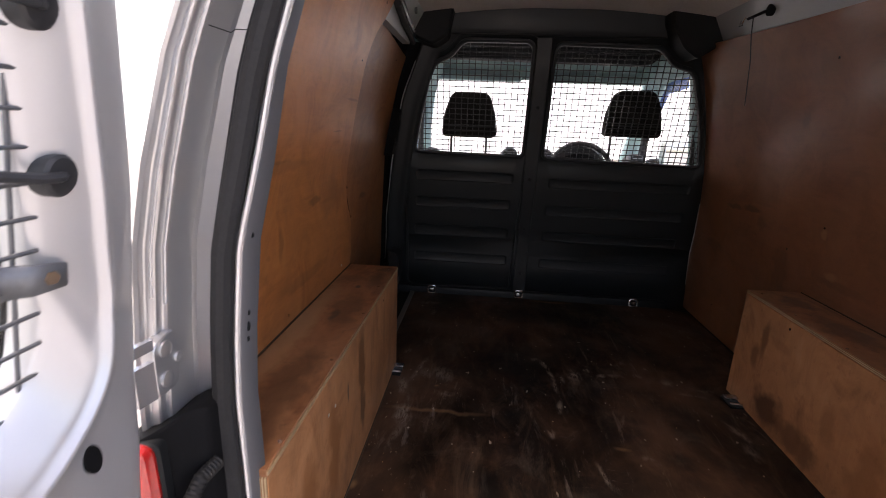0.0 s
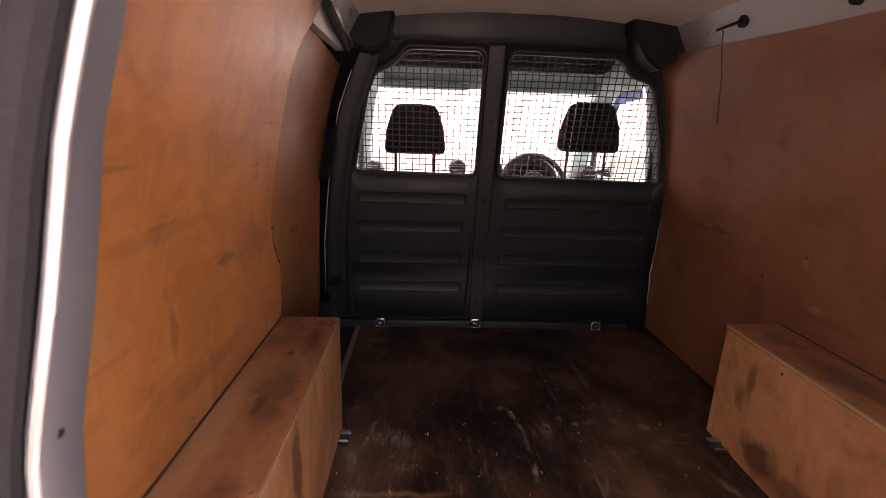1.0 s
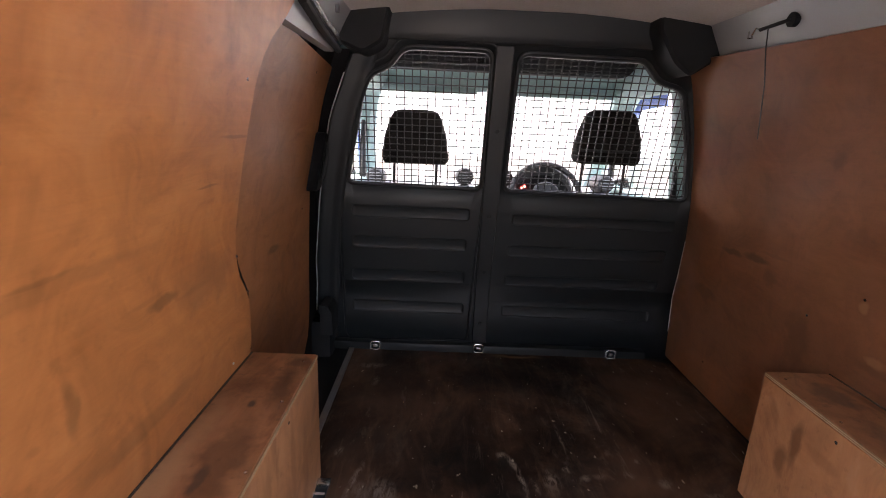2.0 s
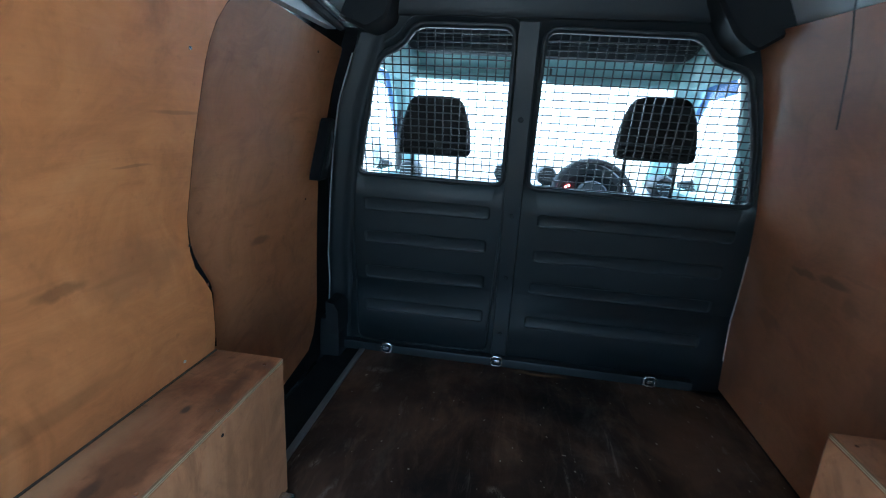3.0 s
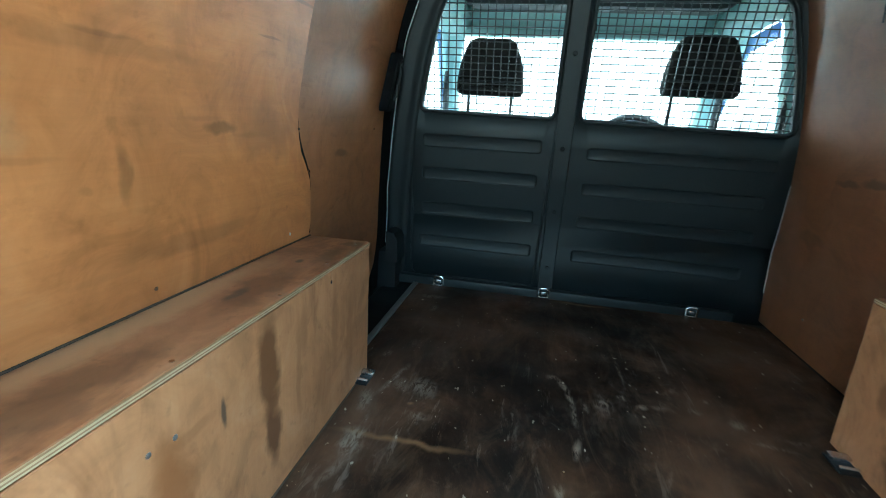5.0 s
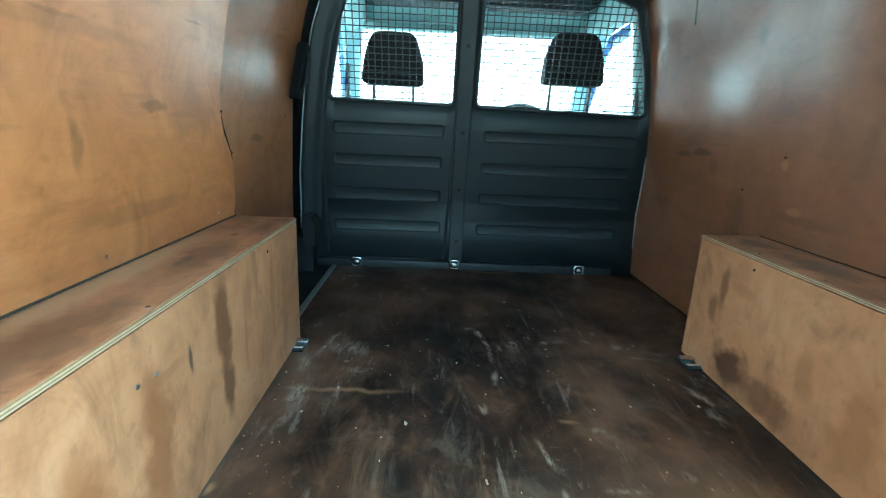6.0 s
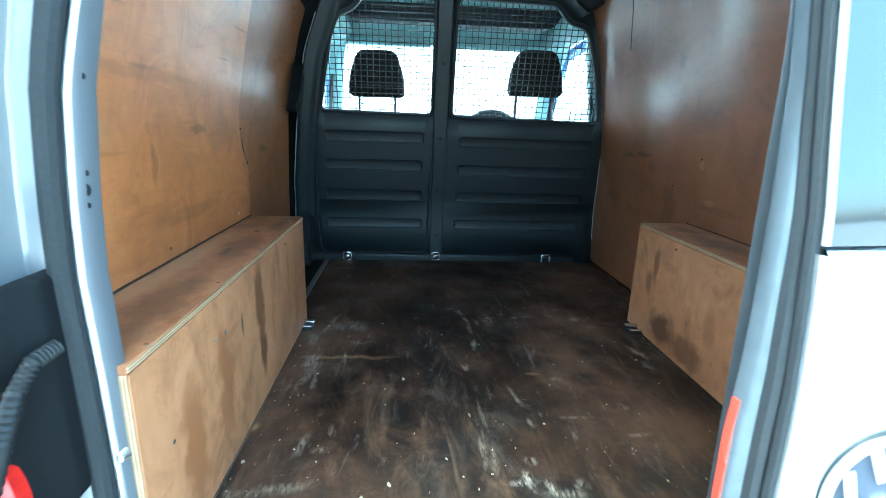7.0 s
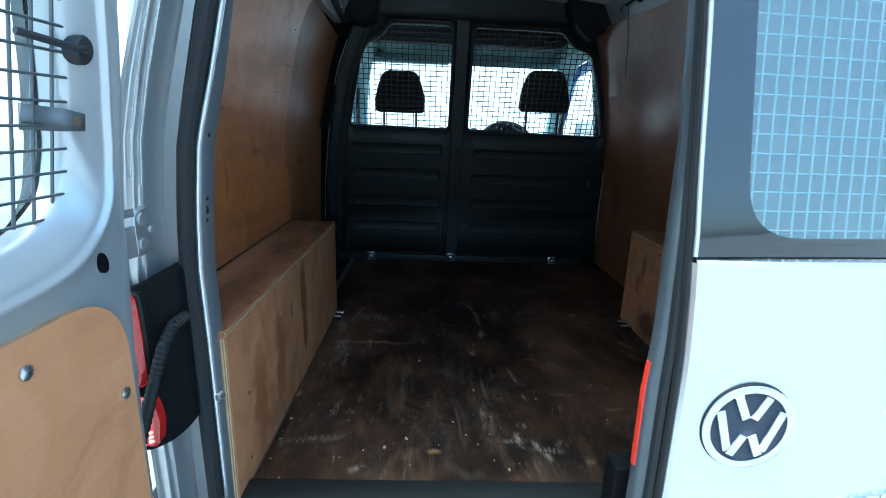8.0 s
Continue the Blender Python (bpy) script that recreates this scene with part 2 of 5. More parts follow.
def lattice(x, y, scale, octaves, seed):
    """Soft value noise on arrays, 0 to 1."""
    table = np.random.RandomState(seed).rand(64, 64)
    total, gain, norm = np.zeros_like(x), 1.0, 0.0
    for k in range(octaves):
        u, v = x * scale * 2 ** k + 17.3 * k, y * scale * 2 ** k + 5.1 * k
        i, j = np.floor(u).astype(int), np.floor(v).astype(int)
        p, q = u - i, v - j
        p, q = p * p * (3 - 2 * p), q * q * (3 - 2 * q)
        g = lambda m, n: table[(i + m) % 64, (j + n) % 64]
        total += gain * ((g(0, 0) * (1 - p) + g(1, 0) * p) * (1 - q) + (g(0, 1) * (1 - p) + g(1, 1) * p) * q)
        norm += gain
        gain *= 0.55
    return total / norm


def wear(x, y, rows, soft, wobble, widen=1.0):
    """How strongly a list of ragged ellipses covers each point."""
    out = np.zeros_like(x)
    for n, ((cx, cy), (rx, ry), turn, amount) in enumerate(rows):
        wob = min(wobble, 1.8 * min(rx, ry))
        sc = 7.0 if wob > 0.1 else 22.0
        dx = x - cx + wob * (lattice(x, y, sc, 4, 11 + n) - 0.5)
        dy = y - cy + wob * (lattice(x, y, sc, 4, 211 + n) - 0.5)
        ca, sa = math.cos(radians(turn)), math.sin(radians(turn))
        d = np.hypot((dx * ca + dy * sa) / (rx * widen), (dy * ca - dx * sa) / (ry * widen))
        out = np.maximum(out, amount * np.clip((1.0 - d) / soft, 0.0, 1.0))
    return out


def floor_ply():
    """Worn load-floor board: red-brown wood, black oily patches, dimming painted in by the sill, grey dust and pale
    scuffs along the van.
    """
    m, t, b = shader("worn_floor_ply", 0.5, 0.0, 0.26)

    def mask(fac, lo, hi, am=1.0):
        mr = t.nodes.new("ShaderNodeMapRange")
        t.links.new(fac, mr.inputs["Value"])
        mr.inputs["From Min"].default_value, mr.inputs["From Max"].default_value, mr.inputs["To Max"].default_value = lo, hi, am
        return mr.outputs["Result"]

    def worn(name):
        at = t.nodes.new("ShaderNodeAttribute")
        at.attribute_name = name
        return at.outputs["Fac"]

    grain = noise_tex(t, coords(t, (26, 2.2, 1)), 1.0, 6.0, 0.65, 0.6)
    cloud = noise_tex(t, coords(t, (1, 0.75, 1), (0, 0, 0.3)), 3.4, 8.0, 0.68, 0.9)
    c = ramp(t, cloud, [(0.36, (0.014, 0.0072, 0.0045)), (0.48, (0.042, 0.0200, 0.0110)), (0.58, (0.080, 0.038, 0.020)), (0.70, (0.140, 0.072, 0.039))])
    c = mix(t, 0.45, c, ramp(t, grain, [(0.34, grey(0.55)), (0.66, grey(1.25))]), "MULTIPLY")
    c = mix(t, worn("brown"), c, (0.155, 0.078, 0.043))
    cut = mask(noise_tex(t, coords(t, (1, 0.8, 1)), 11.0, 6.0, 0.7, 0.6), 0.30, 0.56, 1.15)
    c = mix(t, math_node(t, "MULTIPLY", worn("soot_dimming"), cut), c, (0.0085, 0.0054, 0.0042))
    # bare worn wood in streaks
    bare = mask(noise_tex(t, coords(t, (14, 3.5, 1), (0, 0, 0.1)), 1.0, 7.0, 0.72, 1.0), 0.52, 0.68, 0.30)
    c = mix(t, bare, c, (0.185, 0.105, 0.060))
    c = mix(t, worn("tan"), c, (0.30, 0.165, 0.075))
    # grey dust film in patches and in swept arcs
    patch = mask(noise_tex(t, coords(t, (1, 1, 1), (0, 0, 1.1)), 4.5, 5.0), 0.44, 0.60)
    for sc, tu, lo, am in (((34, 4.5, 1), 0.16, 0.60, 0.40), ((45, 12, 1), -0.25, 0.62, 0.30), ((13, 60, 1), 0.2, 0.65, 0.30), ((16, 5, 1), 0.35, 0.60, 0.30)):
        streak = mask(noise_tex(t, coords(t, sc, (0, 0, tu), (sc[0], 0, 0)), 1.0, 6.0, 0.72, 0.5), lo, lo + 0.08, am)
        c = mix(t, math_node(t, "MULTIPLY", streak, patch), c, (0.27, 0.215, 0.175))
    dust = mask(noise_tex(t, coords(t, (1, 0.6, 1), (0, 0, 0.8)), 8.0, 8.0, 0.75, 0.8), 0.54, 0.74, 0.30)
    c = mix(t, dust, c, (0.20, 0.155, 0.12))
    crumbs = mask(noise_tex(t, coords(t, (1, 0.55, 1), (0, 0, 0.4)), 55.0, 2.0, 0.5), 0.725, 0.74, 0.8)
    c = mix(t, crumbs, c, (0.40, 0.34, 0.27))
    ragged = mask(noise_tex(t, coords(t, (1.8, 0.6, 1), (0, 0, 0.1)), 48.0, 7.0, 0.75, 0.5), 0.42, 0.55)
    c = mix(t, math_node(t, "MULTIPLY", math_node(t, "MULTIPLY", worn("scuff"), ragged), 0.7), c, (0.35, 0.285, 0.225))
    c = mix(t, 1.0, c, (0.84, 0.88, 0.89), "MULTIPLY")
    t.links.new(c, b.inputs["Base Color"])
    f = noise_tex(t, coords(t, (60, 12, 1)), 1.0, 4.0)
    t.links.new(ramp(t, noise_tex(t, coords(t), 5.0, 4.0), [(0.35, grey(0.42)), (0.65, grey(0.75))]), b.inputs["Roughness"])
    bump(t, b, f, 0.25, 0.0012)
    return m


def glass(name, tint=(1, 1, 1), rough=0.0, pale_mix=0.0, ior=1.5):
    m = bpy.data.materials.new(name)
    m.use_nodes = True
    t = m.node_tree
    t.nodes.clear()
    o = t.nodes.new("ShaderNodeOutputMaterial")
    tr, gl, mx, fr = t.nodes.new("ShaderNodeBsdfTransparent"), t.nodes.new("ShaderNodeBsdfGlossy"), t.nodes.new("ShaderNodeMixShader"), t.nodes.new("ShaderNodeFresnel")
    tr.inputs["Color"].default_value = (*tint, 1)
    gl.inputs["Roughness"].default_value = rough
    fr.inputs["IOR"].default_value = ior
    t.links.new(fr.outputs[0], mx.inputs[0])
    through_glass = tr.outputs[0]
    # Mixes an even pale blue diffuse layer into the glass.
    if pale_mix:
        df, m2 = t.nodes.new("ShaderNodeBsdfDiffuse"), t.nodes.new("ShaderNodeMixShader")
        t.links.new(ramp(t, noise_tex(t, coords(t), 12.0), [(0.3, (0.33, 0.46, 0.53)), (0.7, (0.36, 0.49, 0.56))]), df.inputs["Color"])
        m2.inputs[0].default_value = pale_mix
        t.links.new(through_glass, m2.inputs[1])
        t.links.new(df.outputs[0], m2.inputs[2])
        through_glass = m2.outputs[0]
    t.links.new(through_glass, mx.inputs[1])
    t.links.new(gl.outputs[0], mx.inputs[2])
    t.links.new(mx.outputs[0], o.inputs["Surface"])
    return m


def glow(name, col, strength):
    m, t, b = shader(name, 0.3)
    b.inputs["Base Color"].default_value = (*col, 1)
    b.inputs["Emission Color"].default_value = (*col, 1)
    b.inputs["Emission Strength"].default_value = strength
    return m


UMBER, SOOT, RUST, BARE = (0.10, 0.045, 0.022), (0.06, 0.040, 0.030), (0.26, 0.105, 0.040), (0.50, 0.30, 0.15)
WALL_PLY = plywood("lining_ply", 1, (0.61, 0.240, 0.080), (0.42, 0.147, 0.047), 0.42, 0.30, 0.1,
                   [((-0.61, 0.80, 1.19), (0.2, 0.13, 0.06), 0.28, SOOT), ((-0.61, 0.66, 1.20), (0.2, 0.05, 0.012), 0.5, UMBER), ((-0.61, 0.46, 1.14), (0.2, 0.012, 0.05), 0.4, UMBER), ((-0.61, 0.25, 1.2), (0.2, 0.10, 0.05), 0.4, BARE), ((-0.61, 0.45, 1.30), (0.2, 0.2, 0.015), 0.25, UMBER), ((-0.61, 0.6, 1.02), (0.2, 0.2, 0.02), 0.3, UMBER)] + knots(-0.61, 0.2, 0.98, 0.96, 1.65, 12, 3), 0.2)
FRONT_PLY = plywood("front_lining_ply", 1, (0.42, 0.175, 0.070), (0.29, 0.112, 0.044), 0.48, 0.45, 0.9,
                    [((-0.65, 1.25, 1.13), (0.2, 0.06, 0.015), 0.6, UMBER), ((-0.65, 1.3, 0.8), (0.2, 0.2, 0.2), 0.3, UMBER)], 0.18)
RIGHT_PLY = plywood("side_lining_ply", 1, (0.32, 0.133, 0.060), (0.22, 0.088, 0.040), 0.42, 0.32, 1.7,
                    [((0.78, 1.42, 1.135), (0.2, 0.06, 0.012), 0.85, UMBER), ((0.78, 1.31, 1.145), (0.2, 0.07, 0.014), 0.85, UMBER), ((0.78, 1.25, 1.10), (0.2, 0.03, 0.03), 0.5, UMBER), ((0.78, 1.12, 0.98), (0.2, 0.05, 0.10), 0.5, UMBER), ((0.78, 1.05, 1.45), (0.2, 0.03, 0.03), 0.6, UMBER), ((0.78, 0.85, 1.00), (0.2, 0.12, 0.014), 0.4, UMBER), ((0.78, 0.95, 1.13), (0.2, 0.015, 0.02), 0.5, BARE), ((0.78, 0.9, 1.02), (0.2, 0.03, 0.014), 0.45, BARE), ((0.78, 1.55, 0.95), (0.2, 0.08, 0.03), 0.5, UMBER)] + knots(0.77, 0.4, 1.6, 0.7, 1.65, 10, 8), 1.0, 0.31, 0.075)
BOX_TOP = plywood("box_top_ply", 1, (0.43, 0.195, 0.088), (0.23, 0.094, 0.042), 0.45, 0.8, 0.4,
                  [((-0.53, 0.62, 0.934), (0.045, 0.14, 0.1), 0.6, UMBER), ((-0.548, 0.58, 0.934), (0.012, 0.04, 0.1), 0.7, SOOT), ((-0.53, 0.28, 0.934), (0.045, 0.16, 0.1), 0.6, UMBER), ((-0.515, 0.12, 0.934), (0.04, 0.08, 0.1), 0.6, UMBER), ((-0.51, 0.86, 0.934), (0.03, 0.08, 0.1), 0.75, UMBER), ((-0.50, 0.96, 0.934), (0.03, 0.03, 0.1), 0.6, UMBER), ((-0.545, 0.79, 0.934), (0.009, 0.016, 0.1), 0.85, SOOT), ((0.72, 0.7, 0.934), (0.05, 0.12, 0.1), 0.6, SOOT), ((0.73, 0.90, 0.934), (0.05, 0.06, 0.1), 0.6, SOOT), ((0.70, 0.45, 0.934), (0.04, 0.10, 0.1), 0.5, UMBER), ((-0.605, 0.45, 0.934), (0.035, 0.4, 0.1), 0.75, (0.46, 0.26, 0.125))])
BOX_SIDE = plywood("box_side_ply", 2, (0.53, 0.258, 0.120), (0.385, 0.168, 0.073), 0.5, 0.5, 0.6,
                   [((-0.47, 0.545, 0.83), (0.1, 0.034, 0.12), 0.95, (0.17, 0.072, 0.030)), ((-0.47, 0.55, 0.70), (0.1, 0.026, 0.08), 0.95, (0.15, 0.064, 0.030)), ((-0.47, 0.64, 0.78), (0.1, 0.012, 0.14), 0.45, RUST), ((-0.47, 0.33, 0.74), (0.1, 0.045, 0.13), 0.85, (0.27, 0.105, 0.038)), ((-0.47, 0.19, 0.70), (0.1, 0.05, 0.16), 0.85, (0.27, 0.105, 0.038)), ((-0.47, 0.66, 0.84), (0.1, 0.02, 0.06), 0.45, RUST), ((-0.47, 0.80, 0.80), (0.1, 0.02, 0.13), 0.45, RUST), ((-0.47, 0.88, 0.72), (0.1, 0.03, 0.12), 0.5, RUST), ((-0.47, 0.43, 0.82), (0.1, 0.007, 0.028), 0.85, SOOT), ((-0.47, 0.75, 0.70), (0.1, 0.05, 0.08), 0.4, RUST), ((-0.47, 0.37, 0.83), (0.1, 0.05, 0.012), 0.5, RUST),
                    ((0.642, 0.87, 0.83), (0.1, 0.018, 0.07), 0.8, (0.20, 0.085, 0.036)), ((0.642, 0.90, 0.76), (0.1, 0.022, 0.05), 0.7, (0.20, 0.085, 0.036)), ((0.642, 0.80, 0.64), (0.1, 0.09, 0.07), 0.9, (0.10, 0.046, 0.024)), ((0.642, 0.66, 0.63), (0.1, 0.10, 0.05), 0.7, (0.13, 0.060, 0.030)), ((0.642, 0.80, 0.84), (0.1, 0.05, 0.02), 0.35, RUST), ((0.642, 0.58, 0.74), (0.1, 0.03, 0.06), 0.5, RUST), ((0.642, 0.45, 0.70), (0.1, 0.05, 0.10), 0.5, RUST)])
DOOR_PLY = plywood("door_ply", 1, (0.60, 0.285, 0.135), (0.52, 0.235, 0.108), 0.5, 0.12, 2.2)
PLY_EDGE = ply_edge("ply_edge")
PLY_EDGE_UP = ply_edge("upright_ply_edge", 0)
FLOOR_PLY = floor_ply()
SILVER = plain("silver_paint", (0.66, 0.665, 0.675), 0.25, 0.7, 0.5, 0.5, 900.0, 0.02, 0.0)
RAIL_PAINT = plain("rail_paint", (0.42, 0.45, 0.46), 0.42, 0.25, 0.5, 0.1, 500.0, 0.05, 0.0)
BRACKET = plain("bracket_steel", (0.17, 0.178, 0.19), 0.42, 0.4, 0.5, 0.0, 300.0, 0.1, 0.02)
DOOR_SILVER = plain("silver_door_paint", (0.58, 0.585, 0.595), 0.33, 0.5, 0.5, 0.5, 900.0, 0.015, 0.0)
# Body silver darkened to carry the shade of the inner faces.
SILVER_SHADED = plain("silver_shaded_paint", (0.155, 0.162, 0.175), 0.40, 0.5, 0.5, 0.15, 600.0, 0.05, 0.0)
SILVER_MID = plain("silver_pillar_paint", (0.54, 0.54, 0.54), 0.30, 0.7, 0.5, 0.4, 900.0, 0.02, 0.0)
BLACK = plain("black_moulding", (0.0128, 0.0163, 0.0182), 0.50, 0.0, 0.42, 0.0, 900.0, 0.15, 0.18)
TRIM = plain("black_trim", (0.010, 0.0115, 0.0125), 0.62, 0.0, 0.3, 0.0, 700.0, 0.15, 0.12)
DEEP = plain("dull_black_plastic", (0.005, 0.0052, 0.006), 0.78, 0.0, 0.12, 0.0, 300.0, 0.2, 0.1)
RUBBER = plain("rubber_seal", (0.021, 0.0215, 0.023), 0.65, 0.0, 0.28, 0.0, 200.0, 0.2, 0.08)
# Dark tone for strips that stand for shade in narrow gaps.
GAP_SHADE = plain("gap_shade", (0.075, 0.055, 0.040), 0.8, 0.0, 0.2, 0.0, 200.0, 0.2, 0.1)
WIRE = plain("grille_wire", (0.075, 0.077, 0.08), 0.30, 0.75, 0.5, 0.0, 200.0, 0.15, 0.0)
WIRE_GREY = plain("grey_grille_wire", (0.13, 0.135, 0.145), 0.4, 0.3, 0.5, 0.0, 200.0, 0.1, 0.0)
WIRE_PALE = plain("pale_grille_wire", (0.66, 0.68, 0.70), 0.5, 0.0, 0.5, 0.0, 200.0, 0.1, 0.0)
PALE_EDGE = plain("pale_metal_edge", (0.60, 0.62, 0.63), 0.4, 0.2, 0.5, 0.0, 200.0, 0.1, 0.0)
STEEL = plain("bright_steel", (0.62, 0.62, 0.62), 0.25, 0.9, 0.5, 0.0, 120.0, 0.15, 0.05)
CHROME = plain("chrome", (0.80, 0.81, 0.83), 0.1, 1.0, 0.5, 0.0, 60.0, 0.03, 0.0)
GREY_KNOB = plain("grey_rubber", (0.030, 0.031, 0.034), 0.5, 0.0, 0.4, 0.0, 200.0, 0.15, 0.05)
ROOF_CLOTH = plain("roof_lining", (0.62, 0.60, 0.56), 0.85, 0.0, 0.2, 0.0, 180.0, 0.1, 0.15)
CAB_GREY = plain("cab_pale_trim", (0.27, 0.40, 0.395), 0.7, 0.0, 0.3, 0.0, 180.0, 0.08, 0.1)
CAB_DARK = plain("cab_dark_plastic", (0.035, 0.037, 0.04), 0.55, 0.0, 0.4, 0.0, 400.0, 0.15, 0.15)
DASH = plain("dashboard_grey", (0.24, 0.25, 0.26), 0.6, 0.0, 0.35, 0.0, 500.0, 0.1, 0.15)
CLOTH = plain("seat_cloth", (0.030, 0.029, 0.028), 0.9, 0.0, 0.2, 0.0, 260.0, 0.35, 0.3)
RED_LENS = plain("red_lens", (0.55, 0.018, 0.015), 0.12, 0.0, 0.6, 0.5, 150.0, 0.2, 0.1)
RED_FILM = plain("red_reflector", (0.72, 0.05, 0.03), 0.3, 0.0, 0.5, 0.2, 500.0, 0.1, 0.1)
CLEAR_LENS = plain("white_lens", (0.7, 0.7, 0.7), 0.15, 0.0, 0.6, 0.5, 150.0, 0.1, 0.1)
FRIT = plain("black_glass_band", (0.020, 0.022, 0.026), 0.08, 0.0, 0.6, 0.6, 60.0, 0.1, 0.0)
BLUE_DISC = plain("dark_blue_enamel", (0.030, 0.036, 0.055), 0.45, 0.0, 0.35, 0.0, 100.0, 0.15, 0.0)
BLUE_PAINT = plain("blue_strip_tint", (0.06, 0.15, 0.48), 0.45, 0.0, 0.5, 0.0, 200.0, 0.1, 0.0)
GLASS = glass("window_glass", (0.96, 0.98, 0.97))
SIDE_GLASS = glass("side_glass", (0.96, 0.98, 0.97), ior=1.15)
REAR_GLASS = glass("rear_glass", (0.80, 0.86, 0.86))
PALE_GLASS = glass("pale_rear_glass", (0.55, 0.66, 0.70), pale_mix=0.30)
CONCRETE = plain("pale_concrete", (0.40, 0.39, 0.37), 0.85, 0.0, 0.3, 0.0, 30.0, 0.25, 0.4)
LAMP_ON = glow("lit_lamp", (1.0, 0.06, 0.05), 6.0)


# ---- mesh helpers ----
def part(name, bm, material, parent=None, label="", smooth=35.0, face=None):
    """Links a bmesh as one mesh object, under a thing or part if given."""
    bmesh.ops.remove_doubles(bm, verts=bm.verts, dist=1e-5)
    bmesh.ops.recalc_face_normals(bm, faces=bm.faces)
    if face is not None:
        d = Vector(face)
        if sum(f.normal.dot(d) * f.calc_area() for f in bm.faces) < 0:
            bmesh.ops.reverse_faces(bm, faces=bm.faces)
    me = bpy.data.meshes.new(name)
    bm.to_mesh(me)
    bm.free()
    me.materials.append(material)
    if smooth:
        me.polygons.foreach_set("use_smooth", [True] * len(me.polygons))
        me.set_sharp_from_angle(angle=radians(smooth))
    ob = new(name, me)
    if parent is not None:
        ob.parent = parent
    if label:
        ob["label"] = label
    return ob


def thing(name, label, category, group="", kind=""):
    return tagged(new(name), label, category, group, kind)


def thick(ob, t):
    s = ob.modifiers.new("thick", "SOLIDIFY")
    s.thickness, s.offset = t, -1.0
    return ob


def box(bm, a, b, bevel=0.0, seg=2):
    x0, y0, z0 = (min(p, q) for p, q in zip(a, b))
    x1, y1, z1 = (max(p, q) for p, q in zip(a, b))
    r = bmesh.ops.create_cube(bm, size=1.0)
    for v in r["verts"]:
        v.co = Vector((x0 + (v.co.x + 0.5) * (x1 - x0), y0 + (v.co.y + 0.5) * (y1 - y0), z0 + (v.co.z + 0.5) * (z1 - z0)))
    if bevel:
        es = {e for v in r["verts"] for e in v.link_edges}
        bmesh.ops.bevel(bm, geom=list(es), offset=bevel, segments=seg, affect="EDGES", profile=0.6)
    return bm


def boxed(a, b, bevel=0.0, seg=2):
    return box(bmesh.new(), a, b, bevel, seg)


def loft(bm, loops, closed=True, cap0=False, cap1=False):
    rows = [[bm.verts.new(p) for p in lp] for lp in loops]
    n = len(rows[0])
    for a, b in zip(rows, rows[1:]):
        for i in range(n if closed else n - 1):
            j = (i + 1) % n
            bm.faces.new((a[i], a[j], b[j], b[i]))
    if cap0:
        bm.faces.new(rows[0])
    if cap1:
        bm.faces.new(rows[-1])
    return bm


def tube(bm, pts, r, n=8, cap=True):
    """A round bar along points; r is one radius or one for each point."""
    pts = [Vector(p) for p in pts]
    rs = r if isinstance(r, (list, tuple)) else [r] * len(pts)
    loops, up = [], None
    for i, p in enumerate(pts):
        d = (pts[min(i + 1, len(pts) - 1)] - pts[max(i - 1, 0)]).normalized()
        if up is None:
            up = Vector((0, 0, 1)) if abs(d.z) < 0.9 else Vector((1, 0, 0))
        s = d.cross(up).normalized()
        up = s.cross(d).normalized()
        loops.append([p + (s * math.cos(2 * math.pi * k / n) + up * math.sin(2 * math.pi * k / n)) * rs[i] for k in range(n)])
    return loft(bm, loops, True, cap, cap)


def round_poly(pts, radii, seg=6):
    """A closed 2D outline with rounded corners."""
    out, n = [], len(pts)
    rr = radii if isinstance(radii, (list, tuple)) else [radii] * n
    for i, (p, r) in enumerate(zip(pts, rr)):
        p = Vector(p)
        a, b = Vector(pts[i - 1]) - p, Vector(pts[(i + 1) % n]) - p
        r = min(r, a.length * 0.45, b.length * 0.45)
        if r < 1e-4:
            out += [tuple(p)] * (seg + 1)
            continue
        a, b = p + a.normalized() * r, p + b.normalized() * r
        for k in range(seg + 1):
            u = k / seg
            out.append(tuple(a * (1 - u) ** 2 + p * 2 * u * (1 - u) + b * u ** 2))
    return out


def inset(loop, d):
    """Moves each point of a 2D outline inwards (outwards if d is negative) by about d."""
    n, out = len(loop), []
    area = sum(loop[i][0] * loop[(i + 1) % n][1] - loop[(i + 1) % n][0] * loop[i][1] for i in range(n))
    s = 1 if area > 0 else -1
    for i in range(n):
        k = 1
        while k < n - 1 and (Vector(loop[(i + k) % n]) - Vector(loop[i - k])).length < 1e-6:
            k += 1
        t = (Vector(loop[(i + k) % n]) - Vector(loop[i - k])).normalized()
        out.append((loop[i][0] - t.y * d * s, loop[i][1] + t.x * d * s))
    return out


def fill(bm, outer, holes, to3):
    """A flat sheet with holes from 2D outlines, put in place by to3."""
    es = []
    vs_all = []
    for lp in (outer, *holes):
        clean = [p for i, p in enumerate(lp) if (Vector(p) - Vector(lp[i - 1])).length > 1e-5]
        vs = [bm.verts.new((p[0], p[1], 0)) for p in clean]
        vs_all += vs
        es += [bm.edges.new((vs[i - 1], vs[i])) for i in range(len(vs))]
    bmesh.ops.triangle_fill(bm, use_beauty=True, use_dissolve=False, edges=es, normal=(0, 0, 1))
    for v in vs_all:
        v.co = Vector(to3(v.co.x, v.co.y))
    return bm


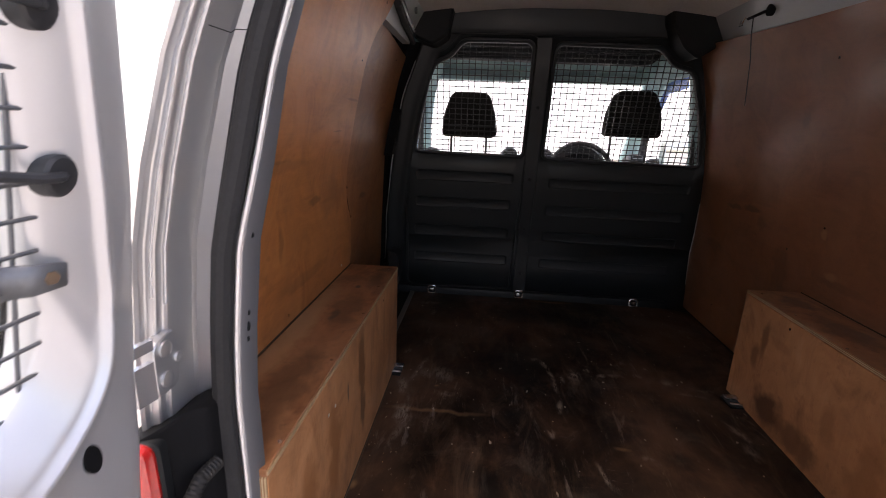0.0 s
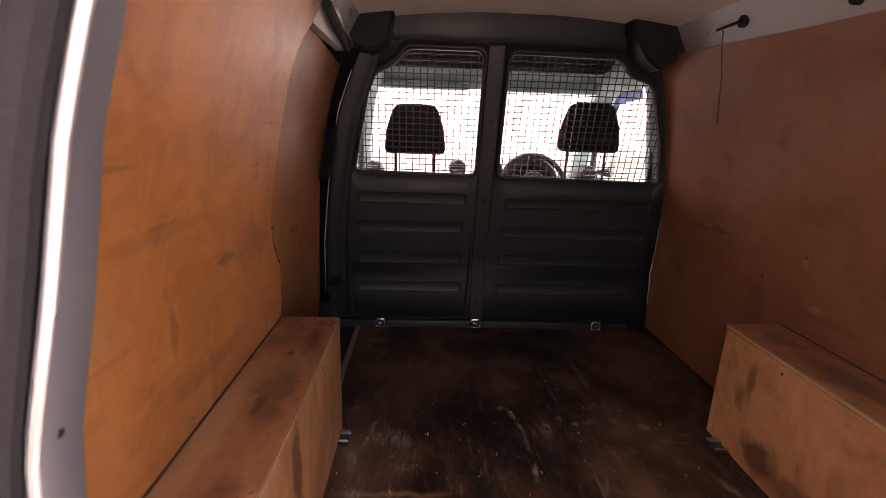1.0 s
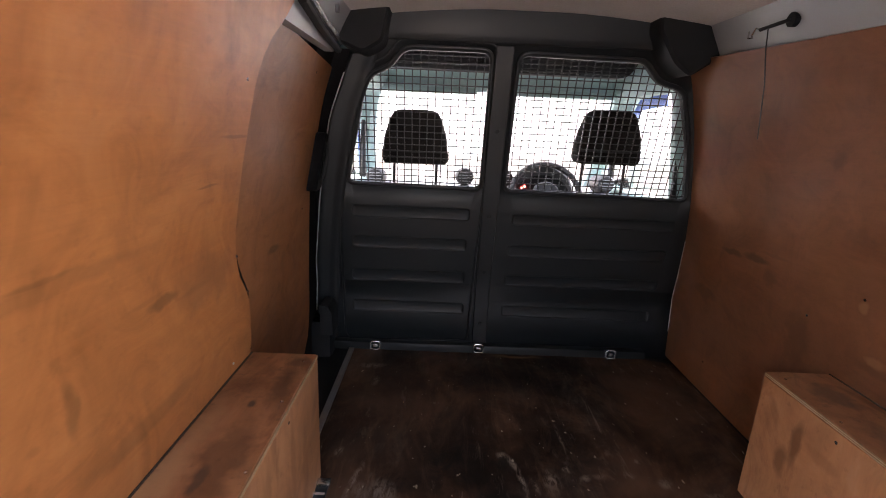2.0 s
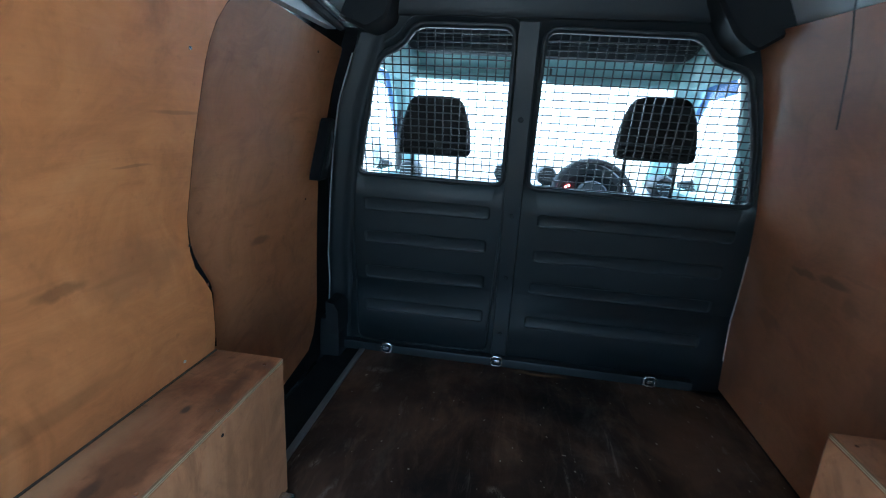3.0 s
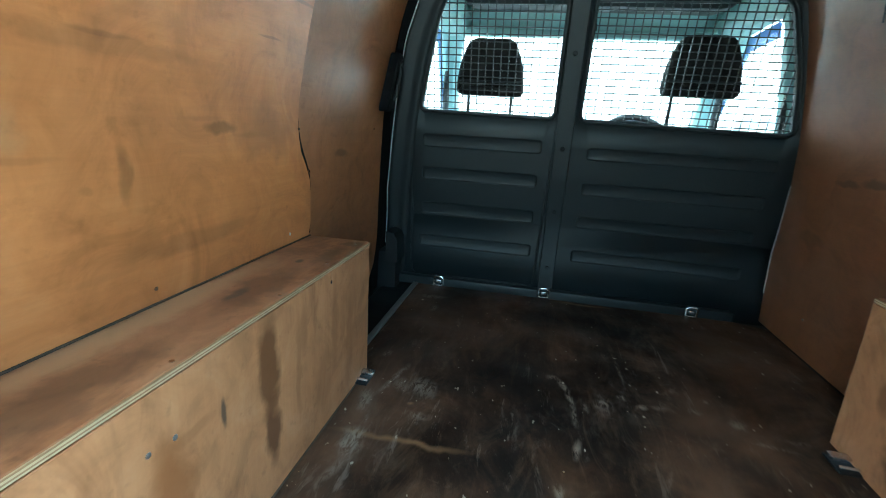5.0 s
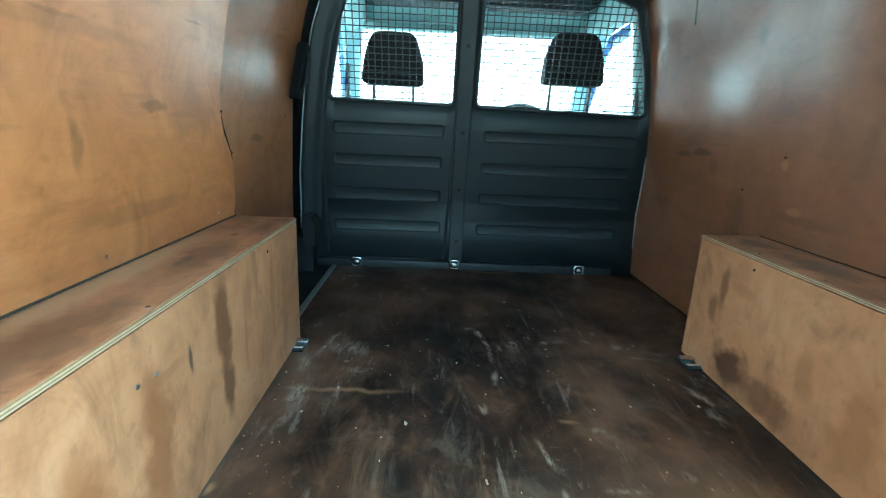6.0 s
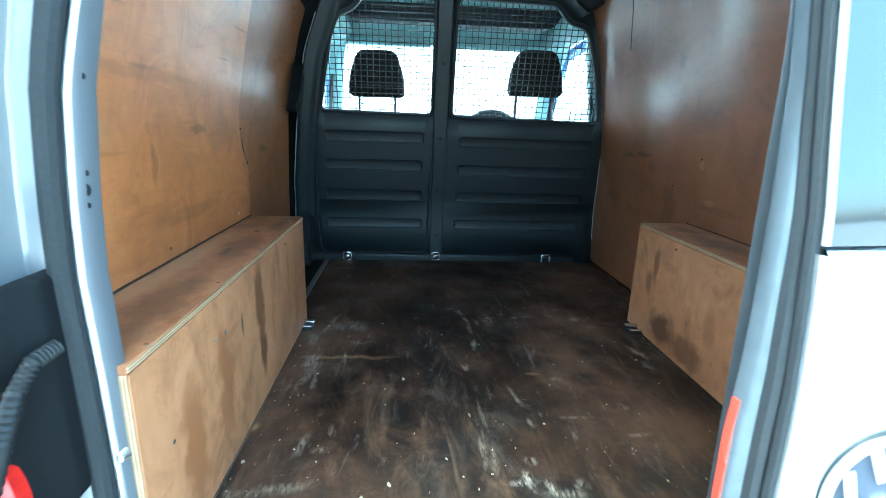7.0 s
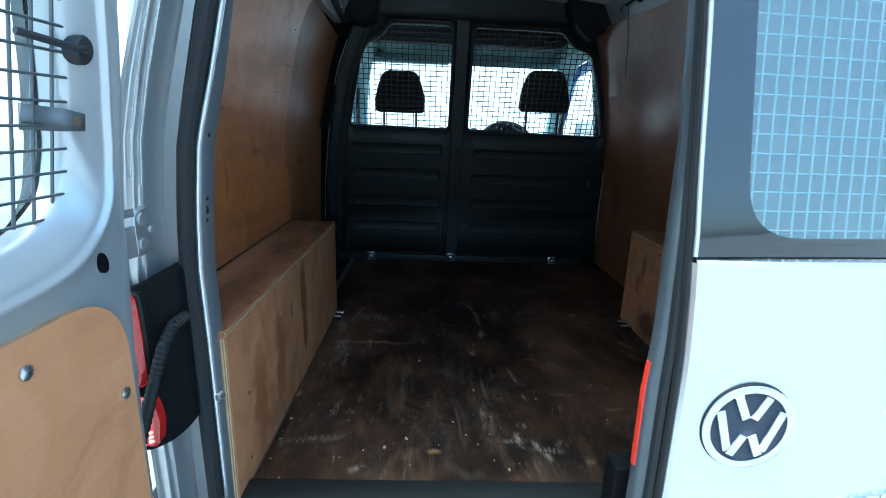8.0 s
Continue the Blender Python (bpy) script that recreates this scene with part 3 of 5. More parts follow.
def curve_at(table, z):
    """Reads a table of (z, value) with straight steps between."""
    if z <= table[0][0]:
        return table[0][1]
    for (a, va), (b, vb) in zip(table, table[1:]):
        if z <= b:
            return va + (vb - va) * (z - a) / (b - a)
    return table[-1][1]


def rows_z(z0, z1, n):
    return [z0 + (z1 - z0) * i / n for i in range(n + 1)]


# ---- plan of the van (x across, y forwards, z up; load floor at FLOOR) ----
FLOOR = 0.58
LEFT = [(0.58, -0.640), (0.93, -0.630), (1.1, -0.622), (1.25, -0.615), (1.4, -0.592), (1.55, -0.562), (1.65, -0.532), (1.75, -0.49), (1.84, -0.44)]
RIGHT = [(0.58, 0.805), (0.93, 0.80), (1.1, 0.79), (1.25, 0.772), (1.4, 0.742), (1.55, 0.70), (1.65, 0.662), (1.75, 0.612), (1.84, 0.565)]
PILLAR = [(0.4, -0.47), (0.66, -0.472), (0.93, -0.475), (1.05, -0.478), (1.14, -0.473), (1.255, -0.461), (1.345, -0.44), (1.45, -0.42), (1.52, -0.397), (1.62, -0.355), (1.70, -0.29)]
CENTRE = 0.083


def bulk_y(z):
    return 1.772 if z < 0.86 else 1.772 - 0.245 * (z - 0.86)


# ---- ground and setting ----
bm = bmesh.new()
bmesh.ops.create_grid(bm, x_segments=4, y_segments=4, size=400)
ground = tagged(part("ground", bm, CONCRETE, smooth=0), "pale grey concrete ground under the van", "ground", kind="structure")

# Added glowing sheet that whites out the view beyond the windscreen.
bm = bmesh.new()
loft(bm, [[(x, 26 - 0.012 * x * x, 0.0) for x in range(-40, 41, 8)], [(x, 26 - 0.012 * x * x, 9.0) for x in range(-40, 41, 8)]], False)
tagged(part("backdrop", bm, glow("backdrop_glow", (0.95, 0.97, 1.0), 0.30), smooth=0), "glowing white backdrop sheet ahead of the windscreen", "backdrop", kind="structure")

# load floor board, notched round the side step
def board(x0, x1, nx, ny, front):
    """A fine grid over one stretch of the load board, with a skirt down its edges."""
    u, v = np.meshgrid(np.linspace(0, 1, nx + 1), np.linspace(0, 1, ny + 1))
    x = x0 + (x1 - x0) * u
    y = 0.11 + (front(x) - 0.11) * v
    idx = np.arange(u.size).reshape(u.shape)
    quads = np.stack([idx[:-1, :-1], idx[:-1, 1:], idx[1:, 1:], idx[1:, :-1]], -1).reshape(-1, 4)
    rim = np.concatenate([idx[0, :-1], idx[:-1, -1], idx[-1, :0:-1], idx[:0:-1, 0]])
    low = u.size + np.arange(rim.size)
    skirt = np.stack([np.roll(rim, -1), rim, low, np.roll(low, -1)], -1)
    top = np.stack([x.ravel(), y.ravel(), np.full(x.size, FLOOR)], -1)
    foot = top[rim] - (0, 0, 0.012)
    return np.concatenate([top, foot]), np.concatenate([quads, skirt])


va, fa = board(-0.515, 0.80, 292, 367, lambda x: 1.762 - np.clip((x - 0.62) / 0.18, 0, 1) * 0.062)
vb, fb = board(-0.645, -0.5152, 29, 204, lambda x: 1.03 + 0 * x)
co = np.concatenate([va, vb])
me = bpy.data.meshes.new("floor")
me.from_pydata(co.tolist(), [], np.concatenate([fa, fb + len(va)]).tolist())
me.materials.append(FLOOR_PLY)
for name, rows, soft, wob, widen in (("brown", BROWN_WEAR, 0.95, 0.16, 1.0), ("soot_dimming", SOOT_AND_DIMMING, 0.7, 0.16, 1.25), ("tan", TAN_WEAR, 0.8, 0.05, 1.0), ("scuff", CURVE + LEFT_SIDE + RIGHT_SIDE + BACK + BACK_LEFT, 0.85, 0.16, 1.25)):
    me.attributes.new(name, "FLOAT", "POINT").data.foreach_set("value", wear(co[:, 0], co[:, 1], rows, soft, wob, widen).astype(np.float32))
floor = new("floor", me)
tagged(floor, "worn dark plywood load floor with scuffs and stains", "floor", kind="structure")
bm = boxed((-0.537, 1.03, 0.556), (-0.516, 1.765, 0.584), 0.003)
tagged(part("floor_edge_trim", bm, plain("dull_aluminium", (0.22, 0.22, 0.22), 0.45, 0.5), smooth=0), "dull grey metal strip along the load floor edge", "trim", kind="structure")
bm = boxed((-0.66, 0.02, 0.50), (0.83, 1.80, 0.566))
tagged(part("floor_pan", bm, TRIM, smooth=0), "black painted floor pan below the load board", "floor", kind="structure")
# rear sill with its ribbed black cover
bm = bmesh.new()
prof = [(0.112, 0.585), (0.10, 0.592), (0.06, 0.592), (0.035, 0.585), (0.02, 0.56), (-0.03, 0.555), (-0.05, 0.53), (-0.055, 0.40), (0.0, 0.38), (0.10, 0.50)]
loft(bm, [[(x, y, z) for y, z in prof] for x in (-0.56, 0.0, 0.72)], True, True, True)
tagged(part("sill_trim", bm, TRIM), "black plastic rear sill cover", "trim", kind="structure")
bm = bmesh.new()
prof = [(-0.06, 0.52), (-0.17, 0.51), (-0.20, 0.48), (-0.20, 0.33), (-0.17, 0.28), (0.0, 0.28), (0.02, 0.5)]
loft(bm, [[(x, y + 0.10 * ((x - CENTRE) / 0.85) ** 2, z) for y, z in prof] for x in (-0.76, -0.6, -0.3, 0.083, 0.45, 0.75, 0.92)], True, True, True)
tagged(part("rear_bumper", bm, TRIM), "black plastic rear bumper", "bumper", kind="structure")

# outer body sides, roof
for side, tab, sgn in (("wall_left", LEFT, -1), ("wall_right", RIGHT, 1)):
    bm = bmesh.new()
    zs = [0.30, 0.45] + rows_z(0.58, 1.84, 12)
    loops = []
    for y, oi, oo in ((0.14, 0.022, 0.036), (0.35, 0.045, 0.066), (0.7, 0.055, 0.095), (1.0, 0.055, 0.105), (1.92, 0.055, 0.105)):
        loops.append([(curve_at(tab, z) + sgn * oi, y, z) for z in zs] + [(curve_at(tab, z) + sgn * oo, y, z) for z in zs[::-1]])
    loft(bm, loops, True, True, True)
    tagged(part(side, bm, SILVER), "silver painted van body side", "van body", kind="structure")
bm = bmesh.new()
xs = [-0.50 + 1.14 * i / 14 for i in range(15)]
arch = [(x, 1.842 - 0.044 * ((x - 0.07) / 0.57) ** 2) for x in xs]
loft(bm, [[(x, y, z) for x, z in arch] + [(x, y, z + 0.012) for x, z in arch[::-1]] for y in (0.06, 0.5, 1.0, 1.55)], True, True, True)
tagged(part("ceiling", bm, ROOF_CLOTH), "pale grey roof lining of the load bay", "ceiling", kind="structure")
bm = bmesh.new()
xs = [-0.54 + 1.22 * i / 14 for i in range(15)]
arch = [(x, 1.90 - 0.045 * ((x - 0.07) / 0.61) ** 2) for x in xs]
loft(bm, [[(x, y, z) for x, z in arch] + [(x, y, z + 0.02) for x, z in arch[::-1]] for y in (-0.02, 0.5, 1.0, 1.7, 2.24)], True, True, True)
tagged(part("roof", bm, SILVER), "silver painted van roof", "roof", kind="structure")
bm = bmesh.new()
box(bm, (-0.42, -0.03, 1.735), (0.58, 0.07, 1.90), 0.02, 3)
tagged(part("rear_header", bm, SILVER_SHADED), "silver painted header over the rear doors", "van body", kind="structure")


# rear pillar: one pressed section swept up the door opening
FLANGE = [(-0.030, 0.062), (-0.003, 0.064), (-0.003, 0.061), (-0.0115, 0.0395), (-0.0125, 0.0385), (-0.0215, 0.0385), (-0.0225, 0.0405), (-0.024, 0.053), (-0.046, 0.055), (-0.046, 0.060)]
PRESSING = [(-0.0465, 0.060), (-0.0465, 0.052), (-0.050, 0.0475), (-0.071, 0.044), (-0.0745, 0.040), (-0.0765, 0.003), (-0.078, 0.0), (-0.0815, -0.0005), (-0.083, -0.002), (-0.084, -0.010), (-0.0855, -0.012), (-0.0935, -0.0125), (-0.095, -0.014), (-0.0965, -0.020),
            (-0.101, -0.022), (-0.106, -0.012), (-0.12, 0.06), (-0.128, 0.18), (-0.075, 0.07)]
HEIGHTS = [0.40, 0.55, 0.66, 0.8, 0.93, 1.0, 1.05, 1.1, 1.14, 1.2, 1.255, 1.3, 1.345, 1.4, 1.45, 1.52, 1.57, 1.62, 1.66, 1.70]


def swell(z):
    return 1.0 - max(0.0, z - 1.34) * 1.3


def draw_in(z):
    """The inner flange narrows towards the roof."""
    return max(0.45, 1.0 - 2.6 * max(0.0, z - 1.24))


def swept(section, mirror):
    loops = []
    for z in HEIGHTS:
        p = curve_at(PILLAR, z)
        k = draw_in(z) if section is FLANGE else 1.0
        xs = [min(p + dx * swell(z), curve_at(LEFT, z) - 0.03) if y > 0.1 else p + dx * swell(z) * (k if dx > -0.03 else 1.0) for dx, y in section]
        loops.append([(x if not mirror else 2 * CENTRE + 0.02 - x, y, z) for x, (dx, y) in zip(xs, section)])
    return loft(bmesh.new(), loops, True, True, True)


def pillar(name, mirror):
    ob = thing(name, "silver painted rear door pillar with pressed channels", "van body", kind="structure")
    part("pressing", swept(PRESSING, mirror), SILVER_MID, ob, smooth=28)
    part("flange", swept(FLANGE, mirror), SILVER_SHADED, ob, "silver inner flange, darkened as if shaded", smooth=28)
    return ob


def up_pillar(o, y, r, z0, z1, n, share=0.0):
    return tube(bmesh.new(), [(curve_at(PILLAR, z) + o * swell(z) * (1 - share * (1 - draw_in(z))), y, z) for z in rows_z(z0, z1, n)], r, 10)


left_pillar = pillar("pillar_left", False)
pillar("pillar_right", True)
part("lip", up_pillar(-0.017, 0.0400, 0.0045, 0.56, 1.70, 40, 1.0), SILVER, left_pillar, "bright folded metal lip")
part("ridge", up_pillar(-0.0800, -0.0005, 0.0022, 1.19, 1.70, 24), SILVER, left_pillar, "bright pressed ridge")
part("ridge", up_pillar(-0.0875, -0.0125, 0.0018, 1.20, 1.70, 24), SILVER, left_pillar, "bright pressed ridge")
bm = bmesh.new()
loft(bm, [[(curve_at(PILLAR, z) + dx * swell(z) + 0.0006, y - 0.0006, z - (0.004 if dx < -0.072 else 0.0)) for dx, y in ((-0.050, 0.0475), (-0.071, 0.044), (-0.0745, 0.040), (-0.0765, 0.003))] for z in (1.4810, 1.4820)], False)
part("seam", bm, RUBBER, left_pillar, "dark panel seam")

# rubber door seal along the left pillar
seal = thing("door_seal", "black rubber seal round the rear door opening", "seal")
part("bulb", up_pillar(-0.0315, 0.030, 0.0125, 0.56, 1.70, 30, 0.35), RUBBER, seal)
part("carrier", up_pillar(-0.0395, 0.044, 0.011, 0.56, 1.70, 30), RUBBER, seal)

# fixings punched in the pillar flange
holes = thing("pillar_fixings", "dark slots and screw in the silver pillar flange", "fixings")
for z, w, h in ((1.146, 0.003, 0.0065), (1.164, 0.0022, 0.0032), (1.129, 0.0022, 0.0032), (1.262, 0.0025, 0.0035)):
    bm = bmesh.new()
    x = curve_at(PILLAR, z) - 0.0072
    lp = [(x + w * math.cos(a), 0.0480, z + h * math.sin(a)) for a in (2 * math.pi * k / 10 for k in range(10))]
    lq = [(p[0] - 0.004, 0.058, p[2]) for p in lp]
    loft(bm, [lp, lq], True, True, True)
    part("slot", bm, TRIM, holes)
bm = bmesh.new()
tube(bm, [(-0.486, 0.046, 0.817), (-0.486, 0.036, 0.817)], [0.010, 0.006], 12)
part("screw", bm, STEEL, holes, "bright screw head")

# ---- bulkhead ----
bulkhead = thing("bulkhead", "black moulded bulkhead with two wire-mesh windows and pressed ribs", "bulkhead")
WIN_L = round_poly([(-0.518, 1.283), (-0.043, 1.277), (-0.040, 1.722), (-0.315, 1.722), (-0.36, 1.665), (-0.425, 1.64), (-0.452, 1.58), (-0.487, 1.43)], [0.022, 0.022, 0.03, 0.03, 0.03, 0.03, 0.02, 0.05])
WIN_R = round_poly([(0.055, 1.275), (0.717, 1.264), (0.676, 1.44), (0.60, 1.632), (0.515, 1.652), (0.455, 1.712), (0.058, 1.718)], [0.022, 0.022, 0.06, 0.03, 0.03, 0.02, 0.03])
STRIP = [(0.60, -0.676), (0.72, -0.673), (0.96, -0.662), (1.2, -0.628), (1.36, -0.600), (1.51, -0.566), (1.64, -0.512), (1.72, -0.478)]
EDGE = [(-0.664, 0.93), (-0.630, 1.2), (-0.582, 1.447), (-0.510, 1.652), (-0.45, 1.835), (0.62, 1.835), (0.70, 1.66), (0.775, 1.40), (0.81, 1.2), (0.83, 0.93)]


def on_bulk(a, b, off=0.0):
    return (a, bulk_y(b) + off, b)


def slot(x0, x1, z0, z1):
    return round_poly([(x0, z0), (x1, z0), (x1, z1), (x0, z1)], 0.016, 4)


BEND = 0.862
upper_slots = [slot(-0.515, -0.068, 1.145, 1.195), slot(-0.52, -0.073, 1.018, 1.068), slot(-0.527, -0.072, 0.872, 0.926),
               slot(0.09, 0.712, 1.135, 1.18), slot(0.09, 0.712, 1.003, 1.052), slot(0.09, 0.715, 0.872, 0.92)]
lower_slots = [slot(-0.528, -0.068, 0.735, 0.786), slot(0.088, 0.705, 0.733, 0.782)]
bm = bmesh.new()
fill(bm, [(-0.672, BEND)] + EDGE + [(0.83, BEND)], [WIN_L, WIN_R] + upper_slots, on_bulk)
fill(bm, [(-0.672, 0.56), (0.83, 0.56), (0.83, BEND), (-0.672, BEND)], lower_slots, on_bulk)
for s in upper_slots + lower_slots:
    a, b = inset(s, 0.005), inset(s, 0.010)
    loft(bm, [[on_bulk(*p) for p in s], [on_bulk(*p, 0.0045) for p in a], [on_bulk(*p, 0.006) for p in b]])
    fill(bm, b, [], lambda x, z: on_bulk(x, z, 0.006))
thick(part("panel", bm, BLACK, bulkhead, smooth=20, face=(0, -1, 0)), 0.004)


def bead(loop, w, h):
    """A raised round rim that follows an outline on the bulkhead."""
    ls = [loop, inset(loop, -w * 0.2), inset(loop, -w * 0.5), inset(loop, -w * 0.8), inset(loop, -w)]
    return [[on_bulk(*p, o) for p in lp] for lp, o in zip(ls, (0.004, -h * 0.8, -h, -h * 0.8, 0.003))]


for w in (WIN_L, WIN_R):
    bm = bmesh.new()
    loft(bm, [[on_bulk(*p, 0.022) for p in w]] + bead(w, 0.016, 0.009))
    part("window_rim", bm, BLACK, bulkhead, smooth=60)
HALF_L = round_poly([(-0.552, 0.615), (-0.052, 0.622), (-0.030, 1.25), (-0.022, 1.742), (-0.33, 1.745), (-0.372, 1.69), (-0.445, 1.66), (-0.475, 1.58), (-0.53, 1.30), (-0.56, 1.05)], [0.03, 0.02, 0.2, 0.03, 0.03, 0.03, 0.04, 0.04, 0.2, 0.2])
bm = bmesh.new()
loft(bm, [[on_bulk(*p, o) for p in inset(HALF_L, d)] for d, o in ((0.0, 0.003), (-0.003, -0.005), (-0.007, -0.005), (-0.010, 0.003))])
part("panel_rim", bm, BLACK, bulkhead, smooth=60)
# middle post with its bolts
bm = bmesh.new()
sec = [(-0.030, 0.004), (-0.026, -0.009), (0.028, -0.009), (0.033, 0.004)]
loft(bm, [[(cx + 0.003, bulk_y(z) + o, z) for cx, o in sec] for z in [0.60, 0.75, 0.86, 0.9, 1.1, 1.3, 1.5, 1.74]], True, True, True)
part("post", bm, BLACK, bulkhead, smooth=30)
for z in (0.70, 0.93, 1.17, 1.48):
    bm = bmesh.new()
    tube(bm, [(0.004, bulk_y(z) - 0.007, z), (0.004, bulk_y(z) - 0.013, z)], [0.009, 0.007], 10)
    part("bolt", bm, TRIM, bulkhead)
# foot rail, head rail and corner blocks
bm = boxed((-0.66, 1.735, 0.575), (0.70, 1.775, 0.612), 0.006)
part("foot_rail", bm, BLACK, bulkhead)
bm = bmesh.new()
loft(bm, [[(x, bulk_y(1.76) + o, z) for o, z in ((0.02, 1.745), (-0.010, 1.75), (-0.024, 1.77), (-0.03, 1.84), (0.02, 1.84))] for x in (-0.47, 0.6)], True, True, True)
part("head_rail", bm, BLACK, bulkhead)
for pts in ([(-0.512, 1.722), (-0.43, 1.690), (-0.372, 1.725), (-0.35, 1.832), (-0.476, 1.836)], [(0.44, 1.79), (0.50, 1.70), (0.552, 1.664), (0.640, 1.724), (0.622, 1.836), (0.44, 1.836)]):
    lp = round_poly(pts, 0.018, 4)
    bm = bmesh.new()
    loft(bm, [[(a, 1.56, b) for a, b in lp], [(a, 1.455, b) for a, b in lp], [(a, 1.445, b) for a, b in inset(lp, 0.008)]], True, True, True)
    part("corner_block", bm, TRIM, bulkhead)
# rolled edge of the bulkhead on the sliding-door side
bm = bmesh.new()
loops = []
for z in rows_z(0.60, 1.70, 20):
    x, y = curve_at(STRIP, z), bulk_y(z)
    loops.append([(x + 0.088, y + 0.003, z), (x + 0.080, y - 0.007, z), (x + 0.070, y - 0.010, z), (x + 0.058, y - 0.006, z), (x + 0.040, y - 0.007, z), (x + 0.020, y - 0.013, z), (x + 0.006, y - 0.014, z), (x, y - 0.008, z), (x, y + 0.03, z), (x + 0.08, y + 0.03, z)])
loft(bm, loops, True, True, True)
part("side_flange", bm, BLACK, bulkhead, smooth=50)


def span(loop, at, axis):
    """Where a line across a 2D outline enters and leaves it."""
    hits, n = [], len(loop)
    o = 1 - axis
    for i in range(n):
        a, b = loop[i], loop[(i + 1) % n]
        if (a[axis] - at) * (b[axis] - at) < 0:
            hits.append(a[o] + (b[o] - a[o]) * (at - a[axis]) / (b[axis] - a[axis]))
    return (min(hits), max(hits)) if len(hits) > 1 else None


def mesh_grille(parent, loop, to3, pitch_u, pitch_v, r, mat, start_u=0.0, start_v=0.0, over=0.012, tips=None):
    """Welded wire mesh that fills an outline: every wire a bar of its own."""
    us, vs = [p[0] for p in loop], [p[1] for p in loop]
    u = min(us) + pitch_u * 0.5 + start_u
    while u < max(us):
        s = span(loop, u, 0)
        if s:
            bm = bmesh.new()
            tube(bm, [to3(u, s[0] - over, 0.0), to3(u, s[1] + over, 0.0)], r, 6)
            part("wire", bm, mat, parent, smooth=80)
        u += pitch_u
    v = v0 = min(vs) + pitch_v * 0.5 + start_v
    while v < max(vs):
        s = span(loop, v, 1)
        if s:
            bm = bmesh.new()
            out = over if tips is None or v == v0 else tips
            tube(bm, [to3(s[0] - out, v, r * 1.8), to3(s[1] + out, v, r * 1.8)], r, 6)
            part("wire", bm, mat, parent, smooth=80)
        v += pitch_v


for w in (WIN_L, WIN_R):
    g = new("window_grille")
    g.parent = bulkhead
    g["label"] = "dark welded wire mesh"
    mesh_grille(g, w, lambda a, b, o: on_bulk(a, b, 0.018 - o), 0.0262, 0.0222, 0.0022, WIRE)

# ---- plywood linings ----
LEAN = [(0.58, 0.004), (0.93, 0.014), (1.1, 0.02), (1.25, 0.027), (1.4, 0.032), (1.55, 0.035), (1.75, 0.032)]


def lean_in(y, z):
    """How far the plain side wall leans in towards the bulkhead."""
    u = min(1.0, max(0.0, (y - 0.9) / 0.75))
    return curve_at(LEAN, z) * u * u * (3 - 2 * u)


def lining(name, tab, outline, mat, off, label, t=0.006, cells=24, lean=None, rise=None):
    """A bent plywood sheet on a side wall, cut to an outline in y and z."""
    bm = bmesh.new()
    vs = [p[1] for p in outline]
    zs = rows_z(min(vs) + 1e-4, max(vs) - 1e-4, cells)
    rows = []
    for z in zs:
        a, b = span(outline, z, 1)
        row = []
        for k in range(17):
            y = a + (b - a) * k / 16
            h = z + (rise(y) * (z - zs[0]) / (zs[-1] - zs[0]) if rise else 0.0)
            row.append((curve_at(tab, h) + off - (lean(y, h) if lean else 0.0), y, h))
        rows.append(row)
    loft(bm, rows, False)
    ob = thing(name, label, "wall panel")
    sheet = thick(part("sheet", bm, mat, ob, smooth=60, face=(1 if tab is LEFT else -1, 0, 0)), t)
    sheet.modifiers.new("crisp_edge", "EDGE_SPLIT").split_angle = radians(40)
    return ob


left_rear = round_poly([(0.16, 0.935), (1.005, 0.935), (0.996, 1.085), (0.935, 1.155), (0.926, 1.24), (0.938, 1.45), (0.950, 1.62), (1.02, 1.70), (1.03, 1.79), (0.16, 1.79)], [0, 0.01, 0.03, 0.05, 0.05, 0.1, 0.1, 0.05, 0.01, 0], 5)
pl_rear = lining("plywood_panel", LEFT, left_rear, WALL_PLY, 0.0, "orange-brown varnished plywood lining above the wheel arch box")
left_front = round_poly([(0.90, 0.62), (1.30, 0.590), (1.59, 0.64), (1.632, 0.78), (1.615, 1.1), (1.615, 1.40), (1.612, 1.69), (0.90, 1.71)], [0, 0.1, 0.08, 0.08, 0.1, 0.1, 0.03, 0], 5)
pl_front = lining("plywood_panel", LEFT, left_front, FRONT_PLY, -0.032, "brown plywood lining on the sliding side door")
right_all = [(0.075, 0.585)] + [(bulk_y(z) - 0.003, z) for z in rows_z(0.585, 1.704, 13)] + [(0.075, 1.704)]
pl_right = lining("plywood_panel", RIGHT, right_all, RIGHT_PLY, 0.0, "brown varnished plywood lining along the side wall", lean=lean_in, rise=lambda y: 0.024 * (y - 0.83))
for ob, tab, dots, off in ((pl_rear, LEFT, ((0.93, 1.20), (0.985, 1.10), (0.90, 0.96), (0.90, 1.56), (0.96, 1.72), (0.5, 0.96), (0.22, 1.45)), 0.0), (pl_front, LEFT, ((1.45, 1.63), (1.52, 1.2)), -0.032), (pl_right, RIGHT, ((0.45, 1.30), (0.9, 1.6), (1.1, 1.05), (1.5, 0.7), (0.95, 1.15)), 0.0)):
    for y, z in dots:
        x = curve_at(tab, z) + off - (lean_in(y, z) if tab is RIGHT else 0.0)
        sg = 1 if tab is LEFT else -1
        bm = bmesh.new()
        tube(bm, [(x - sg * 0.001, y, z), (x + sg * 0.0015, y, z)], 0.0035, 8)
        part("screw", bm, STEEL, ob)

